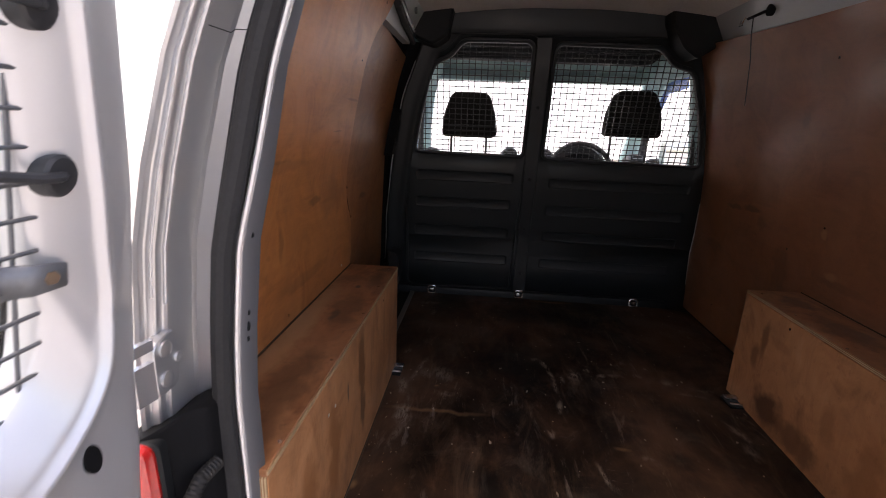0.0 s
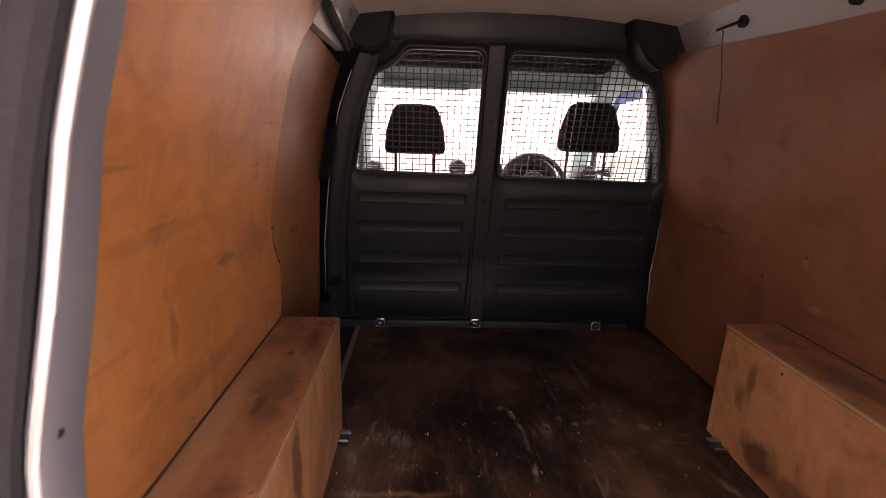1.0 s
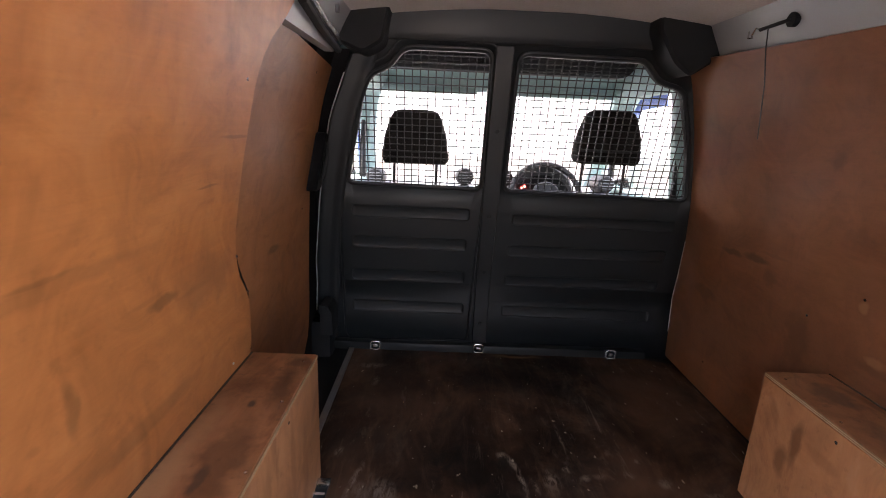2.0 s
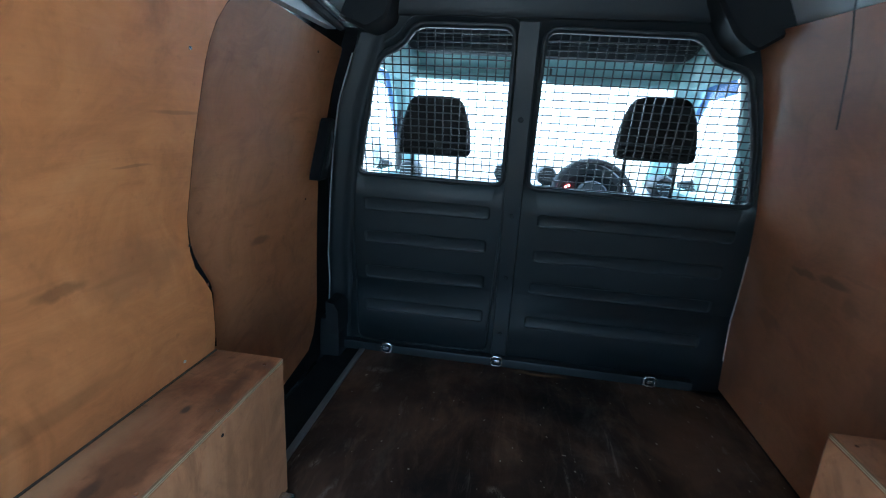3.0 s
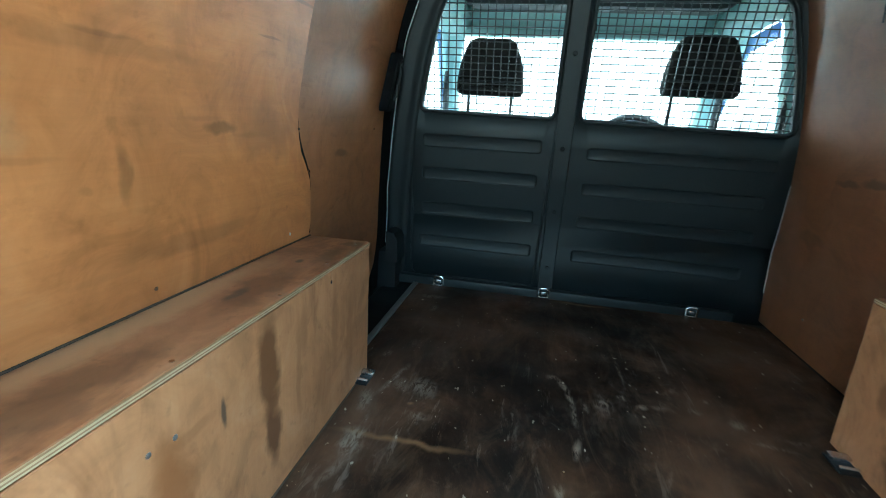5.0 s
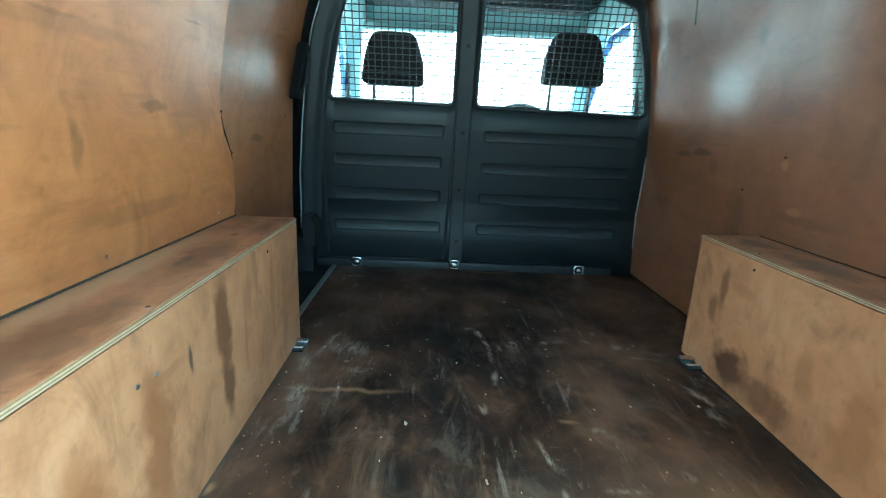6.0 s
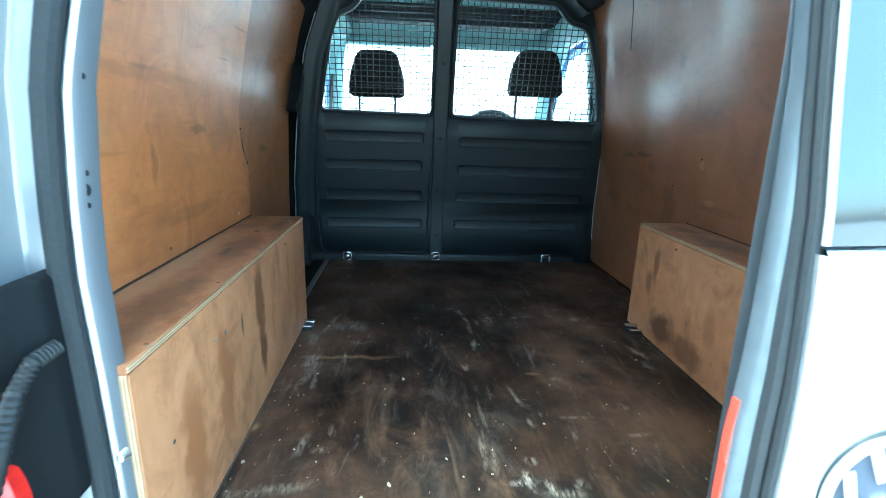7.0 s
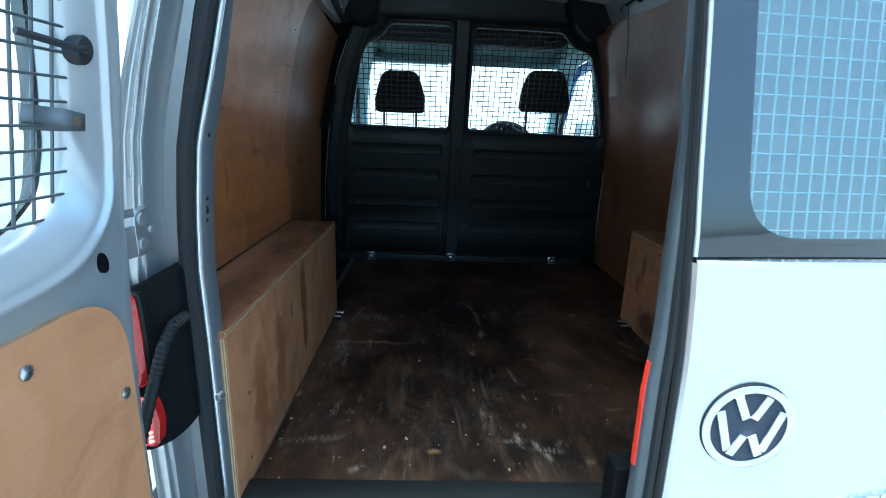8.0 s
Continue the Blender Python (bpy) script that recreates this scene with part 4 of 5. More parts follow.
# sliding-door edge: pale lip and black shade strip in front of the lining
bm = bmesh.new()
tube(bm, [(curve_at(STRIP, z) - 0.001, bulk_y(z) - 0.014, z) for z in rows_z(0.735, 1.645, 24)], 0.0021, 6)
tagged(part("edge_strip", bm, PALE_EDGE), "thin bare metal edge of the bulkhead beside the sliding door", "trim")
bm = bmesh.new()
tube(bm, [(curve_at(RIGHT, z) - lean_in(1.7, z) - 0.005, bulk_y(z) - 0.010, z) for z in rows_z(0.70, 1.10, 8)], 0.0017, 6)
tagged(part("edge_strip", bm, PALE_EDGE), "thin bare metal edge between bulkhead and lining", "trim")
# Black strip laid in for the shadow in the gap between the linings.
bm = bmesh.new()
rows = []
for z in rows_z(0.94, 1.72, 30):
    e = span(left_rear, z, 1)[1]
    rows.append([(curve_at(LEFT, z) - o, e + d, z) for o, d in ((0.006, -0.02), (0.004, 0.007 + 0.012 * math.exp(-((z - 1.14) / 0.05) ** 2)), (0.0315, 0.010 + 0.014 * math.exp(-((z - 1.14) / 0.05) ** 2)), (0.0315, -0.02))])
loft(bm, rows, True, True, True)
tagged(part("seam_shade", bm, DEEP), "dark strip painting the shade where the two side linings meet", "trim", kind="structure")
# black frame of the side door between lining and bulkhead
bm = bmesh.new()
loops = []
for z in rows_z(0.56, 1.72, 18):
    w, q, y = curve_at(LEFT, z), curve_at(STRIP, z), bulk_y(z)
    loops.append([(w - 0.038, 1.40, z), (w - 0.038, y + 0.032, z), (q + 0.004, y + 0.032, z), (q + 0.004, y + 0.045, z), (w - 0.054, y + 0.045, z), (w - 0.054, 1.40, z)])
loft(bm, loops, True, True, True)
tagged(part("frame_trim", bm, DEEP), "black door frame trim beside the bulkhead", "trim", kind="structure")
# dark strips painted in for the shade between box tops and linings
for nm, x0, x1 in (("gap_shade_left", -0.6295, -0.6258), ("gap_shade_right", 0.7955, 0.7990)):
    bm = boxed((x0, 0.08, 0.935), (x1, 1.0, 0.9375))
    tagged(part(nm, bm, GAP_SHADE, smooth=0), "dark strip for the shade between box top and lining", "trim", kind="structure")
# dark step well inside the sliding door
bm = bmesh.new()
box(bm, (-0.70, 1.02, 0.36), (-0.535, 1.76, 0.385))
box(bm, (-0.545, 1.02, 0.37), (-0.538, 1.76, 0.56))
box(bm, (-0.70, 1.012, 0.37), (-0.53, 1.02, 0.60))
box(bm, (-0.70, 1.68, 0.37), (-0.60, 1.78, 0.72), 0.02)
tagged(part("step_trim", bm, TRIM), "black plastic side door step well", "trim", kind="structure")
bm = bmesh.new()
loops = []
for y in (1.60, 1.66, 1.70):
    loops.append([(-0.62 + 0.0 * y, y, 0.70), (-0.572, y, 0.70), (-0.575, y, 0.79), (-0.59, y, 0.815), (-0.62, y, 0.82)])
loft(bm, loops, True, True, True)
tagged(part("door_stop", bm, TRIM), "black plastic door stop beside the bulkhead", "door stop")

# sliding door inner handle
handle = thing("door_latch", "black plastic latch and lever on the sliding door lining", "door latch")
lp = round_poly([(1.497, 1.262), (1.565, 1.262), (1.57, 1.45), (1.525, 1.455)], 0.018, 4)
bm = bmesh.new()
loft(bm, [[(curve_at(LEFT, b) - 0.014, a, b) for a, b in lp], [(curve_at(LEFT, b) + 0.014, a, b) for a, b in lp], [(curve_at(LEFT, b) + 0.020, a, b) for a, b in inset(lp, 0.006)]], True, True, True)
part("housing", bm, DEEP, handle)
bm = bmesh.new()
tube(bm, [(-0.585, 1.535, 1.30), (-0.576, 1.535, 1.32), (-0.566, 1.545, 1.40), (-0.574, 1.545, 1.43)], 0.006, 8)
part("lever", bm, TRIM, handle)

# roof side rails in body paint
for name, tab, y0, y1, z0, sg in (("rail_left", LEFT, 0.10, 1.455, 1.69, -1), ("rail_right", RIGHT, 0.10, 1.455, 1.66, 1)):
    bm = bmesh.new()
    zs = rows_z(z0, 1.842, 6)
    front = [(curve_at(tab, z) + sg * 0.004, z) for z in zs]
    back = [(curve_at(tab, z) + sg * 0.03, z) for z in zs]
    loft(bm, [[(x, y, z) for x, z in front + back[::-1]] for y in (y0, 0.8, y1)], True, True, True)
    tagged(part(name, bm, RAIL_PAINT), "silver painted roof side rail above the lining", "van body", kind="structure")
bm = bmesh.new()
tube(bm, [(curve_at(LEFT, z) + 0.010, y, z) for y, z in ((1.03, 1.735), (1.2, 1.715), (1.45, 1.695))], [0.012, 0.012, 0.010], 8)
tagged(part("door_top_seal", bm, RUBBER), "black rubber seal over the sliding door", "seal")
bm = bmesh.new()
tube(bm, [(curve_at(LEFT, z) + 0.012, y, z) for y, z in ((1.05, 1.752), (1.2, 1.735), (1.45, 1.715))], 0.007, 8)
tagged(part("door_top_strip", bm, SILVER), "bright metal strip over the sliding door", "trim")
bm = bmesh.new()
tube(bm, [(curve_at(LEFT, 1.775), 1.30, 1.775), (curve_at(LEFT, 1.775) + 0.008, 1.30, 1.775)], 0.011, 12)
tagged(part("rail_plug", bm, SILVER_SHADED), "round plug in the silver roof rail", "plug")

# ---- hook and dangling wire on the rail ----
hook = thing("rail_hook", "black coat-hook peg with a thin dangling wire on the roof rail", "hook")
bm = bmesh.new()
tube(bm, [(0.612, 1.125, 1.758), (0.600, 1.125, 1.758)], 0.016, 14)
tube(bm, [(0.600, 1.125, 1.758), (0.594, 1.16, 1.755), (0.590, 1.215, 1.752)], 0.0045, 8)
part("peg", bm, TRIM, hook)
bm = bmesh.new()
tube(bm, [(0.590, 1.185, 1.750), (0.590, 1.178, 1.70), (0.596, 1.165, 1.62), (0.600, 1.155, 1.49)], 0.0015, 6)
part("wire", bm, CAB_DARK, hook)
bm = bmesh.new()
tube(bm, [(0.590, 1.215, 1.752), (0.586, 1.225, 1.758), (0.584, 1.235, 1.742), (0.580, 1.225, 1.735), (0.584, 1.250, 1.738), (0.592, 1.262, 1.756)], 0.0022, 6)
part("cable_end", bm, STEEL, hook, "frayed grey cable end")
bm = bmesh.new()
tube(bm, [(0.634, 0.795, 1.734), (0.610, 0.785, 1.732), (0.607, 0.784, 1.732)], [0.012, 0.012, 0.010], 14)
tagged(part("rail_hole", bm, TRIM), "black round peg in the roof rail", "plug")

# ---- wheel arch boxes ----
def arch_box(x_wall, x_in, label):
    ob = thing("wheel_arch_box", label, "storage box", "boxes over the wheel arches")
    s = 1 if x_in > x_wall else -1
    y0, y1, z1, t = 0.052, 1.006, 0.934, 0.012
    bm = bmesh.new()
    box(bm, (x_wall, y0, z1 - t), (x_in - s * 0.0015, y1, z1), 0.0012, 1)
    part("top_panel", bm, BOX_TOP, ob, "plywood top, brown and stained", smooth=0)
    bm = boxed((x_in - s * 0.0035, y0 + 0.001, z1 - t + 0.0022), (x_in + s * 0.0008, y1 - 0.001, z1 - 0.0012), 0.0006, 1)
    part("veneer_edge", bm, PLY_EDGE, ob, "pale layered plywood edge", smooth=0)
    bm = boxed((x_in - s * t, y0, FLOOR + 0.001), (x_in, y1, z1 - t - 0.0005), 0.0012, 1)
    part("side_panel", bm, BOX_SIDE, ob, "pale plywood side with vertical streaks", smooth=0)
    bm = boxed((x_in - s * (t - 0.001), y0 - 0.0015, FLOOR + 0.001), (x_in - s * 0.001, y0 + 0.001, z1 - t - 0.001))
    part("veneer_end", bm, PLY_EDGE_UP, ob, smooth=0)
    bm = boxed((x_wall, y1 - t, FLOOR + 0.001), (x_in - s * t, y1, z1 - t))
    part("end_panel", bm, BOX_SIDE, ob, smooth=0)
    for y in (0.11, 0.36, 0.60, 0.80, 0.97):
        bm = bmesh.new()
        x = x_in - s * (0.006 + 0.02 * ((y * 37) % 1))
        tube(bm, [(x, y, z1 - 0.001), (x, y, z1 + 0.001)], 0.0035, 8)
        part("screw", bm, STEEL, ob)
    for y, z in ((0.13, 0.77), (0.34, 0.845), (0.30, 0.85), (0.78, 0.90), (0.12, 0.63)):
        bm = bmesh.new()
        tube(bm, [(x_in - s * 0.001, y, z), (x_in + s * 0.001, y, z)], 0.0038, 8)
        part("screw", bm, STEEL, ob)
    return ob


arch_box(-0.631, -0.470, "brown plywood box over the wheel arch beside the side door")
arch_box(0.802, 0.642, "brown plywood box over the wheel arch under the plain lining")
# Thin dark strip that draws the shade line at the box foot.
bm = boxed((-0.4668, 0.06, FLOOR), (-0.4695, 1.0, FLOOR + 0.003))
tagged(part("floor_gap_shade", bm, GAP_SHADE, smooth=0), "dark strip for the shade line along the foot of the box", "trim", kind="structure")

# ---- loose chips and crumbs on the floor ----
rng = random.Random(5)
bm = bmesh.new()
for i in range(130):
    k = rng.random()
    if k < 0.3:
        x, y = -0.46 + abs(rng.gauss(0, 0.05)), rng.uniform(0.15, 1.0)
    elif k < 0.75:
        x, y = rng.uniform(-0.44, 0.62), 0.14 + abs(rng.gauss(0, 0.28))
    else:
        x, y = rng.uniform(-0.5, 0.62), rng.uniform(0.3, 1.7)
    r = rng.uniform(0.0005, 0.0016) * (2.2 if rng.random() < 0.06 else 1.0)
    an, st = rng.uniform(0, math.pi), rng.uniform(1.0, 2.6)
    pts = []
    for q in range(5):
        g = an + q * 2 * math.pi / 5
        u, v = r * st * math.cos(q * 1.2566) * rng.uniform(0.7, 1.2), r * math.sin(q * 1.2566) * rng.uniform(0.7, 1.2)
        pts.append((x + u * math.cos(an) - v * math.sin(an), y + u * math.sin(an) + v * math.cos(an)))
    loft(bm, [[(a, b, FLOOR + 0.0002) for a, b in pts], [(x + (a - x) * 0.7, y + (b - y) * 0.7, FLOOR + 0.0002 + r * 0.8) for a, b in pts]], True, True, True)
chips = shader("wood_crumbs", 0.8)
gi = chips[1].nodes.new("ShaderNodeNewGeometry")
chips[1].links.new(ramp(chips[1], gi.outputs["Random Per Island"], [(0.0, (0.10, 0.07, 0.05)), (0.4, (0.20, 0.15, 0.11)), (0.8, (0.42, 0.33, 0.23)), (1.0, (0.62, 0.40, 0.18))]), chips[2].inputs["Base Color"])
tagged(part("floor_crumbs", bm, chips[0], smooth=0), "pale wood crumbs and grit scattered on the floor", "crumbs", kind="stuff")

# ---- lashing eyes ----
def lashing_eye(x, y, z, turn, label):
    ob = thing("lashing_eye", label, "lashing ring", "lashing eyes")
    bm = boxed((-0.024, -0.006, -0.012), (0.024, 0.004, 0.016), 0.004)
    part("plate", bm, TRIM, ob)
    bm = bmesh.new()
    tube(bm, [(-0.019, -0.010, -0.012), (-0.020, -0.010, 0.012), (-0.012, -0.010, 0.02), (0.012, -0.010, 0.02), (0.020, -0.010, 0.012), (0.019, -0.010, -0.012), (0.010, -0.013, -0.016), (-0.010, -0.013, -0.016), (-0.019, -0.010, -0.012)], 0.0038, 8)
    part("ring", bm, STEEL, ob, "bright steel ring")
    bm = boxed((-0.010, -0.014, -0.006), (0.010, -0.006, 0.008), 0.003)
    part("clasp", bm, STEEL, ob)
    ob.matrix_basis = pose(x, y, z, 0, 0, turn)
    return ob


eye = lashing_eye(-0.427, 1.735, 0.602, 0, "bright steel lashing eye at the foot of the bulkhead")
copy_thing(eye, pose(0.0, 1.735, 0.604, 0, 0, 0))
copy_thing(eye, pose(0.55, 1.735, 0.600, 0, 0, 0))
for x, y, s, lab in ((-0.462, 0.955, 1, "steel lashing plate on the floor beside the wheel arch box"), (0.622, 0.925, -1, "steel lashing plate half under the wheel arch box")):
    ob = thing("lashing_plate", lab, "lashing ring", "lashing plates by the boxes")
    bm = boxed((x - 0.022, y - 0.035, FLOOR), (x + 0.022, y + 0.03, FLOOR + 0.006), 0.003)
    part("plate", bm, TRIM, ob)
    bm = boxed((x - 0.02, y + 0.004, FLOOR + 0.006), (x + 0.026, y + 0.026, FLOOR + 0.016), 0.004)
    part("bar", bm, STEEL, ob, "bright steel bar")
    bm = bmesh.new()
    tube(bm, [(x - 0.018, y - 0.02, FLOOR + 0.009), (x + 0.02, y - 0.022, FLOOR + 0.009)], 0.004, 8)
    part("ring", bm, STEEL, ob)


# ---- rear doors ----
door_1 = thing("door_1", "open silver rear barn door, inner side with plywood panel and window mesh", "van door", kind="structure")


TUMBLE = [(1.09, 0.0), (1.15, -0.007), (1.23, -0.010), (1.28, -0.004), (1.32, 0.004), (1.38, 0.014), (1.60, 0.050), (1.72, 0.070)]


def door_in(u, z, x=0.0):
    """Inner face of the open door: u runs back from its hinge edge."""
    return (-0.5 + x + curve_at(TUMBLE, z), -u, z)


def rrect(u0, u1, z0, z1, r, seg=8):
    return round_poly([(u0, z0), (u1, z0), (u1, z1), (u0, z1)], r, seg)


CORNERS = [0.03, 0.05, 0.07, 0.06, 0.06, 0.06, 0.06, 0.06, 0.06]
A = round_poly([(0.116, 0.50), (0.86, 0.50), (0.86, 1.72), (0.125, 1.72), (0.072, 1.34), (0.064, 1.24), (0.083, 1.15), (0.104, 1.05), (0.112, 0.90)], CORNERS, 6)
R1 = round_poly([(0.28, 1.116), (0.83, 1.112), (0.83, 1.69), (0.182, 1.69), (0.130, 1.34), (0.118, 1.238), (0.131, 1.185), (0.158, 1.154), (0.207, 1.126)], CORNERS, 6)
TIGHT = [0.03, 0.05, 0.07, 0.06, 0.06, 0.04, 0.035, 0.035, 0.06]
R2 = round_poly([(0.30, 1.148), (0.752, 1.146), (0.752, 1.64), (0.216, 1.64), (0.179, 1.38), (0.169, 1.29), (0.163, 1.238), (0.178, 1.194), (0.228, 1.158)], TIGHT, 6)
D = round_poly([(0.31, 1.158), (0.742, 1.156), (0.742, 1.63), (0.219, 1.63), (0.182, 1.385), (0.1715, 1.31), (0.1655, 1.248), (0.180, 1.202), (0.232, 1.166)], TIGHT, 6)
bm = bmesh.new()
STEPS = [(A, 0, -0.075), (A, 0, -0.023), (A, 0.004, -0.016), (A, 0.008, -0.0135), (R1, -0.010, -0.001), (R1, -0.002, 0.006), (R1, 0.001, 0.0068), (R1, 0.003, 0.0058), (R1, 0.006, 0.0022), (R1, 0.010, 0.0), (R1, 0.016, -0.0015), (R2, -0.008, -0.0115), (R2, -0.002, -0.014), (R2, 0.0005, -0.018), (R2, 0.002, -0.025), (D, 0, -0.038), (D, 0, -0.0395)]


def dished(x, z, i):
    """The panel falls back towards the foot of the window."""
    k = min(1.0, max(0.0, (1.25 - z) / 0.08))
    return x - (0.010 * k * k * (3 - 2 * k) if 10 < i < 15 else 0.0)


rings = [[Vector(door_in(*p, dished(x, p[1], i))) for p in inset(lp, d)] for i, (lp, d, x) in enumerate(STEPS)]
rings[4:4] = [[a.lerp(b, k) for a, b in zip(rings[3], rings[4])] for k in (0.25, 0.5, 0.75, 0.9)]
loft(bm, rings)
part("inner_panel", bm, DOOR_SILVER, door_1, smooth=75)
bm = bmesh.new()
fill(bm, A, [inset(D, -0.035)], lambda a, b: door_in(a, b, -0.075 - 0.012 * math.sin(math.pi * (b - 0.5) / 1.22)))
part("outer_skin", bm, SILVER, door_1, smooth=0)
bm = bmesh.new()
fill(bm, inset(D, -0.040), [], lambda a, b: door_in(a, b, -0.0425))
pane = part("pane", bm, REAR_GLASS, door_1, "tinted rear window glass", smooth=0, face=(1, 0, 0))
pane.visible_shadow = False
bm = bmesh.new()
loft(bm, [[door_in(*p, -0.0415) for p in inset(D, -0.003)], [door_in(*p, -0.0385) for p in inset(D, 0.0005)], [door_in(*p, -0.042) for p in inset(D, 0.0020)]])
part("window_seal", bm, DEEP, door_1, "thin black rubber seal", smooth=40)
PLY = rrect(0.152, 0.81, 0.56, 1.088, [0.02, 0.02, 0.12, 0.09])
bm = bmesh.new()
fill(bm, PLY, [], lambda a, b: door_in(a, b, 0.0045))
sheet = part("plywood_sheet", bm, DOOR_PLY, door_1, "pale orange plywood panel bolted to the door", smooth=0)
bm = bmesh.new()
loft(bm, [[door_in(*p, -0.0125) for p in PLY], [door_in(*p, 0.0043) for p in PLY]])
part("veneer_edge", bm, PLY_EDGE_UP, sheet, "pale plywood edge", smooth=0)
for u, z in ((0.172, 0.957), (0.296, 1.055), (0.5, 1.06), (0.7, 1.03), (0.18, 0.66), (0.75, 0.66)):
    bm = bmesh.new()
    p, q, r = door_in(u, z, 0.004), door_in(u, z, 0.007), door_in(u, z, 0.009)
    tube(bm, [p, q, r], [0.0075, 0.0075, 0.004], 12)
    part("bolt", bm, STEEL, sheet)
bm = bmesh.new()
lp = [(0.1615 + 0.0080 * math.cos(math.pi * k / 10), 1.120 + 0.0120 * math.sin(math.pi * k / 10)) for k in range(20)]
loft(bm, [[door_in(*p, -0.030) for p in lp], [door_in(*p, -0.0005) for p in lp]], True, True, True)
part("hole", bm, DEEP, door_1, "black oval drain hole")
grille = new("window_grille")
grille.parent = door_1
grille["label"] = "grey welded wire guard over the rear window"
GR = rrect(0.181, 0.76, 1.176, 1.62, 0.004)
mesh_grille(grille, GR, lambda a, b, o: (-0.527 + 0.165 * (b - 1.235) + o, -a, b), 0.0243, 0.0241, 0.0017, WIRE_GREY, start_u=-0.0111, start_v=-0.0110, over=0.002, tips=0.014)
for u, z, z2 in ((0.160, 1.350, 1.357), (0.173, 1.455, 1.463), (0.189, 1.57, 1.578)):
    knob = bmesh.new()
    rim = [[door_in(u + r * math.cos(math.pi * k / 10), z + 1.1 * r * math.sin(math.pi * k / 10), x) for k in range(20)] for r, x in ((0.0135, -0.020), (0.0135, -0.0015), (0.0115, 0.0010), (0.0060, 0.0020))]
    loft(knob, rim, True, True, True)
    tube(knob, [door_in(u, z, 0.0), door_in(u + 0.006, z, 0.0045), door_in(u + 0.018, z, 0.002), door_in(u + 0.065, z2, -0.016)], 0.0038, 8)
    part("rubber_mount", knob, GREY_KNOB, door_1, "dark grey rubber mount and rod")
bm = bmesh.new()
loft(bm, [[door_in(u0, 1.268 + dz, x), door_in(u0, top, x)] for u0, top, x, dz in ((0.1535, 1.284, -0.002, 0.002), (0.156, 1.286, -0.0005, 0.0), (0.181, 1.290, -0.002, 0.0), (0.186, 1.291, -0.008, 0.0), (0.203, 1.293, -0.015, 0.001), (0.219, 1.294, -0.016, 0.001))], False)
thick(part("bracket", bm, BRACKET, door_1, "grey pressed steel bracket", face=(1, 0, 0)), 0.003)
bm = bmesh.new()
tube(bm, [door_in(0.168, 1.278, -0.004), door_in(0.1685, 1.278, 0.0015)], [0.0058, 0.005], 6)
part("bolt", bm, plain("rusty_bolt", (0.22, 0.15, 0.10), 0.55, 0.5), door_1, "rusty bolt head")
# hinge between pillar and door
lp = round_poly([(-0.032, 1.088), (0.004, 1.088), (0.012, 1.13), (0.004, 1.160), (-0.032, 1.150)], 0.010, 4)
bm = bmesh.new()
loft(bm, [[(-0.560, a, b) for a, b in lp], [(-0.5465, a, b) for a, b in lp], [(-0.545, a, b) for a, b in inset(lp, 0.0015)]], True, True, True)
hinge = part("hinge", bm, SILVER_MID, door_1, "silver steel hinge")
for y, z, r in ((-0.014, 1.141, 0.0095), (-0.016, 1.105, 0.0095), (0.006, 1.122, 0.006)):
    bm = bmesh.new()
    tube(bm, [(-0.546, y, z), (-0.5425, y, z), (-0.541, y, z)], [r, r, r * 0.6], 14)
    part("bolt", bm, SILVER_MID, hinge)
bm = bmesh.new()
loft(bm, [[(-0.552, -0.028, z), (-0.545, -0.030, z), (-0.556, -0.10, z), (-0.564, -0.10, z)] for z in (1.148, 1.160)], True, True, True)
part("leaf", bm, SILVER, hinge)
bm = bmesh.new()
loft(bm, [[(-0.552, -0.030, z), (-0.545, -0.032, z), (-0.550, -0.055, z), (-0.557, -0.055, z)] for z in (1.09, 1.135)], True, True, True)
part("knuckle", bm, SILVER, hinge)

# tail lamp and its black corner moulding
lamp = thing("tail_light", "red rear light cluster in a black corner moulding", "tail light")


def slab(pts, r, y0, y1, y2, d):
    lp = round_poly(pts, r, 4)
    return loft(bmesh.new(), [[(a, y0, b) for a, b in lp], [(a, y1, b) for a, b in lp], [(a, y2, b) for a, b in inset(lp, d)]], True, True, True)


HOUSE = round_poly([(-0.509, 1.060), (-0.530, 1.062), (-0.556, 1.044), (-0.60, 1.03), (-0.60, 0.79), (-0.565, 0.765), (-0.535, 0.772), (-0.509, 0.795)], 0.012, 4)
bm = bmesh.new()
loft(bm, [[(a, 0.04, b) for a, b in HOUSE], [(a, 0.004 + (a + 0.509) * 0.72, b) for a, b in HOUSE], [(a, 0.001 + (a + 0.509) * 0.72, b) for a, b in inset(HOUSE, 0.004)]], True, True, True)
part("housing", bm, DEEP, lamp, "black plastic housing")
LENS = [(-0.550, 1.036), (-0.5475, 0.97), (-0.548, 0.886), (-0.60, 0.886), (-0.60, 1.036)]
part("lens_rim", slab([(x + (0.004 if x > -0.59 else 0), z + 0.002) for x, z in LENS], 0.014, -0.028, -0.040, -0.043, 0.003), TRIM, lamp, "black gloss rim")
part("lens", slab(LENS, 0.014, -0.034, -0.046, -0.051, 0.007), RED_LENS, lamp, "red lens")
part("lens", slab([(-0.5475, 0.866), (-0.540, 0.822), (-0.546, 0.778), (-0.60, 0.778), (-0.60, 0.866)], 0.010, -0.024, -0.042, -0.047, 0.006), RED_LENS, lamp, "red lens of the lower lamp")
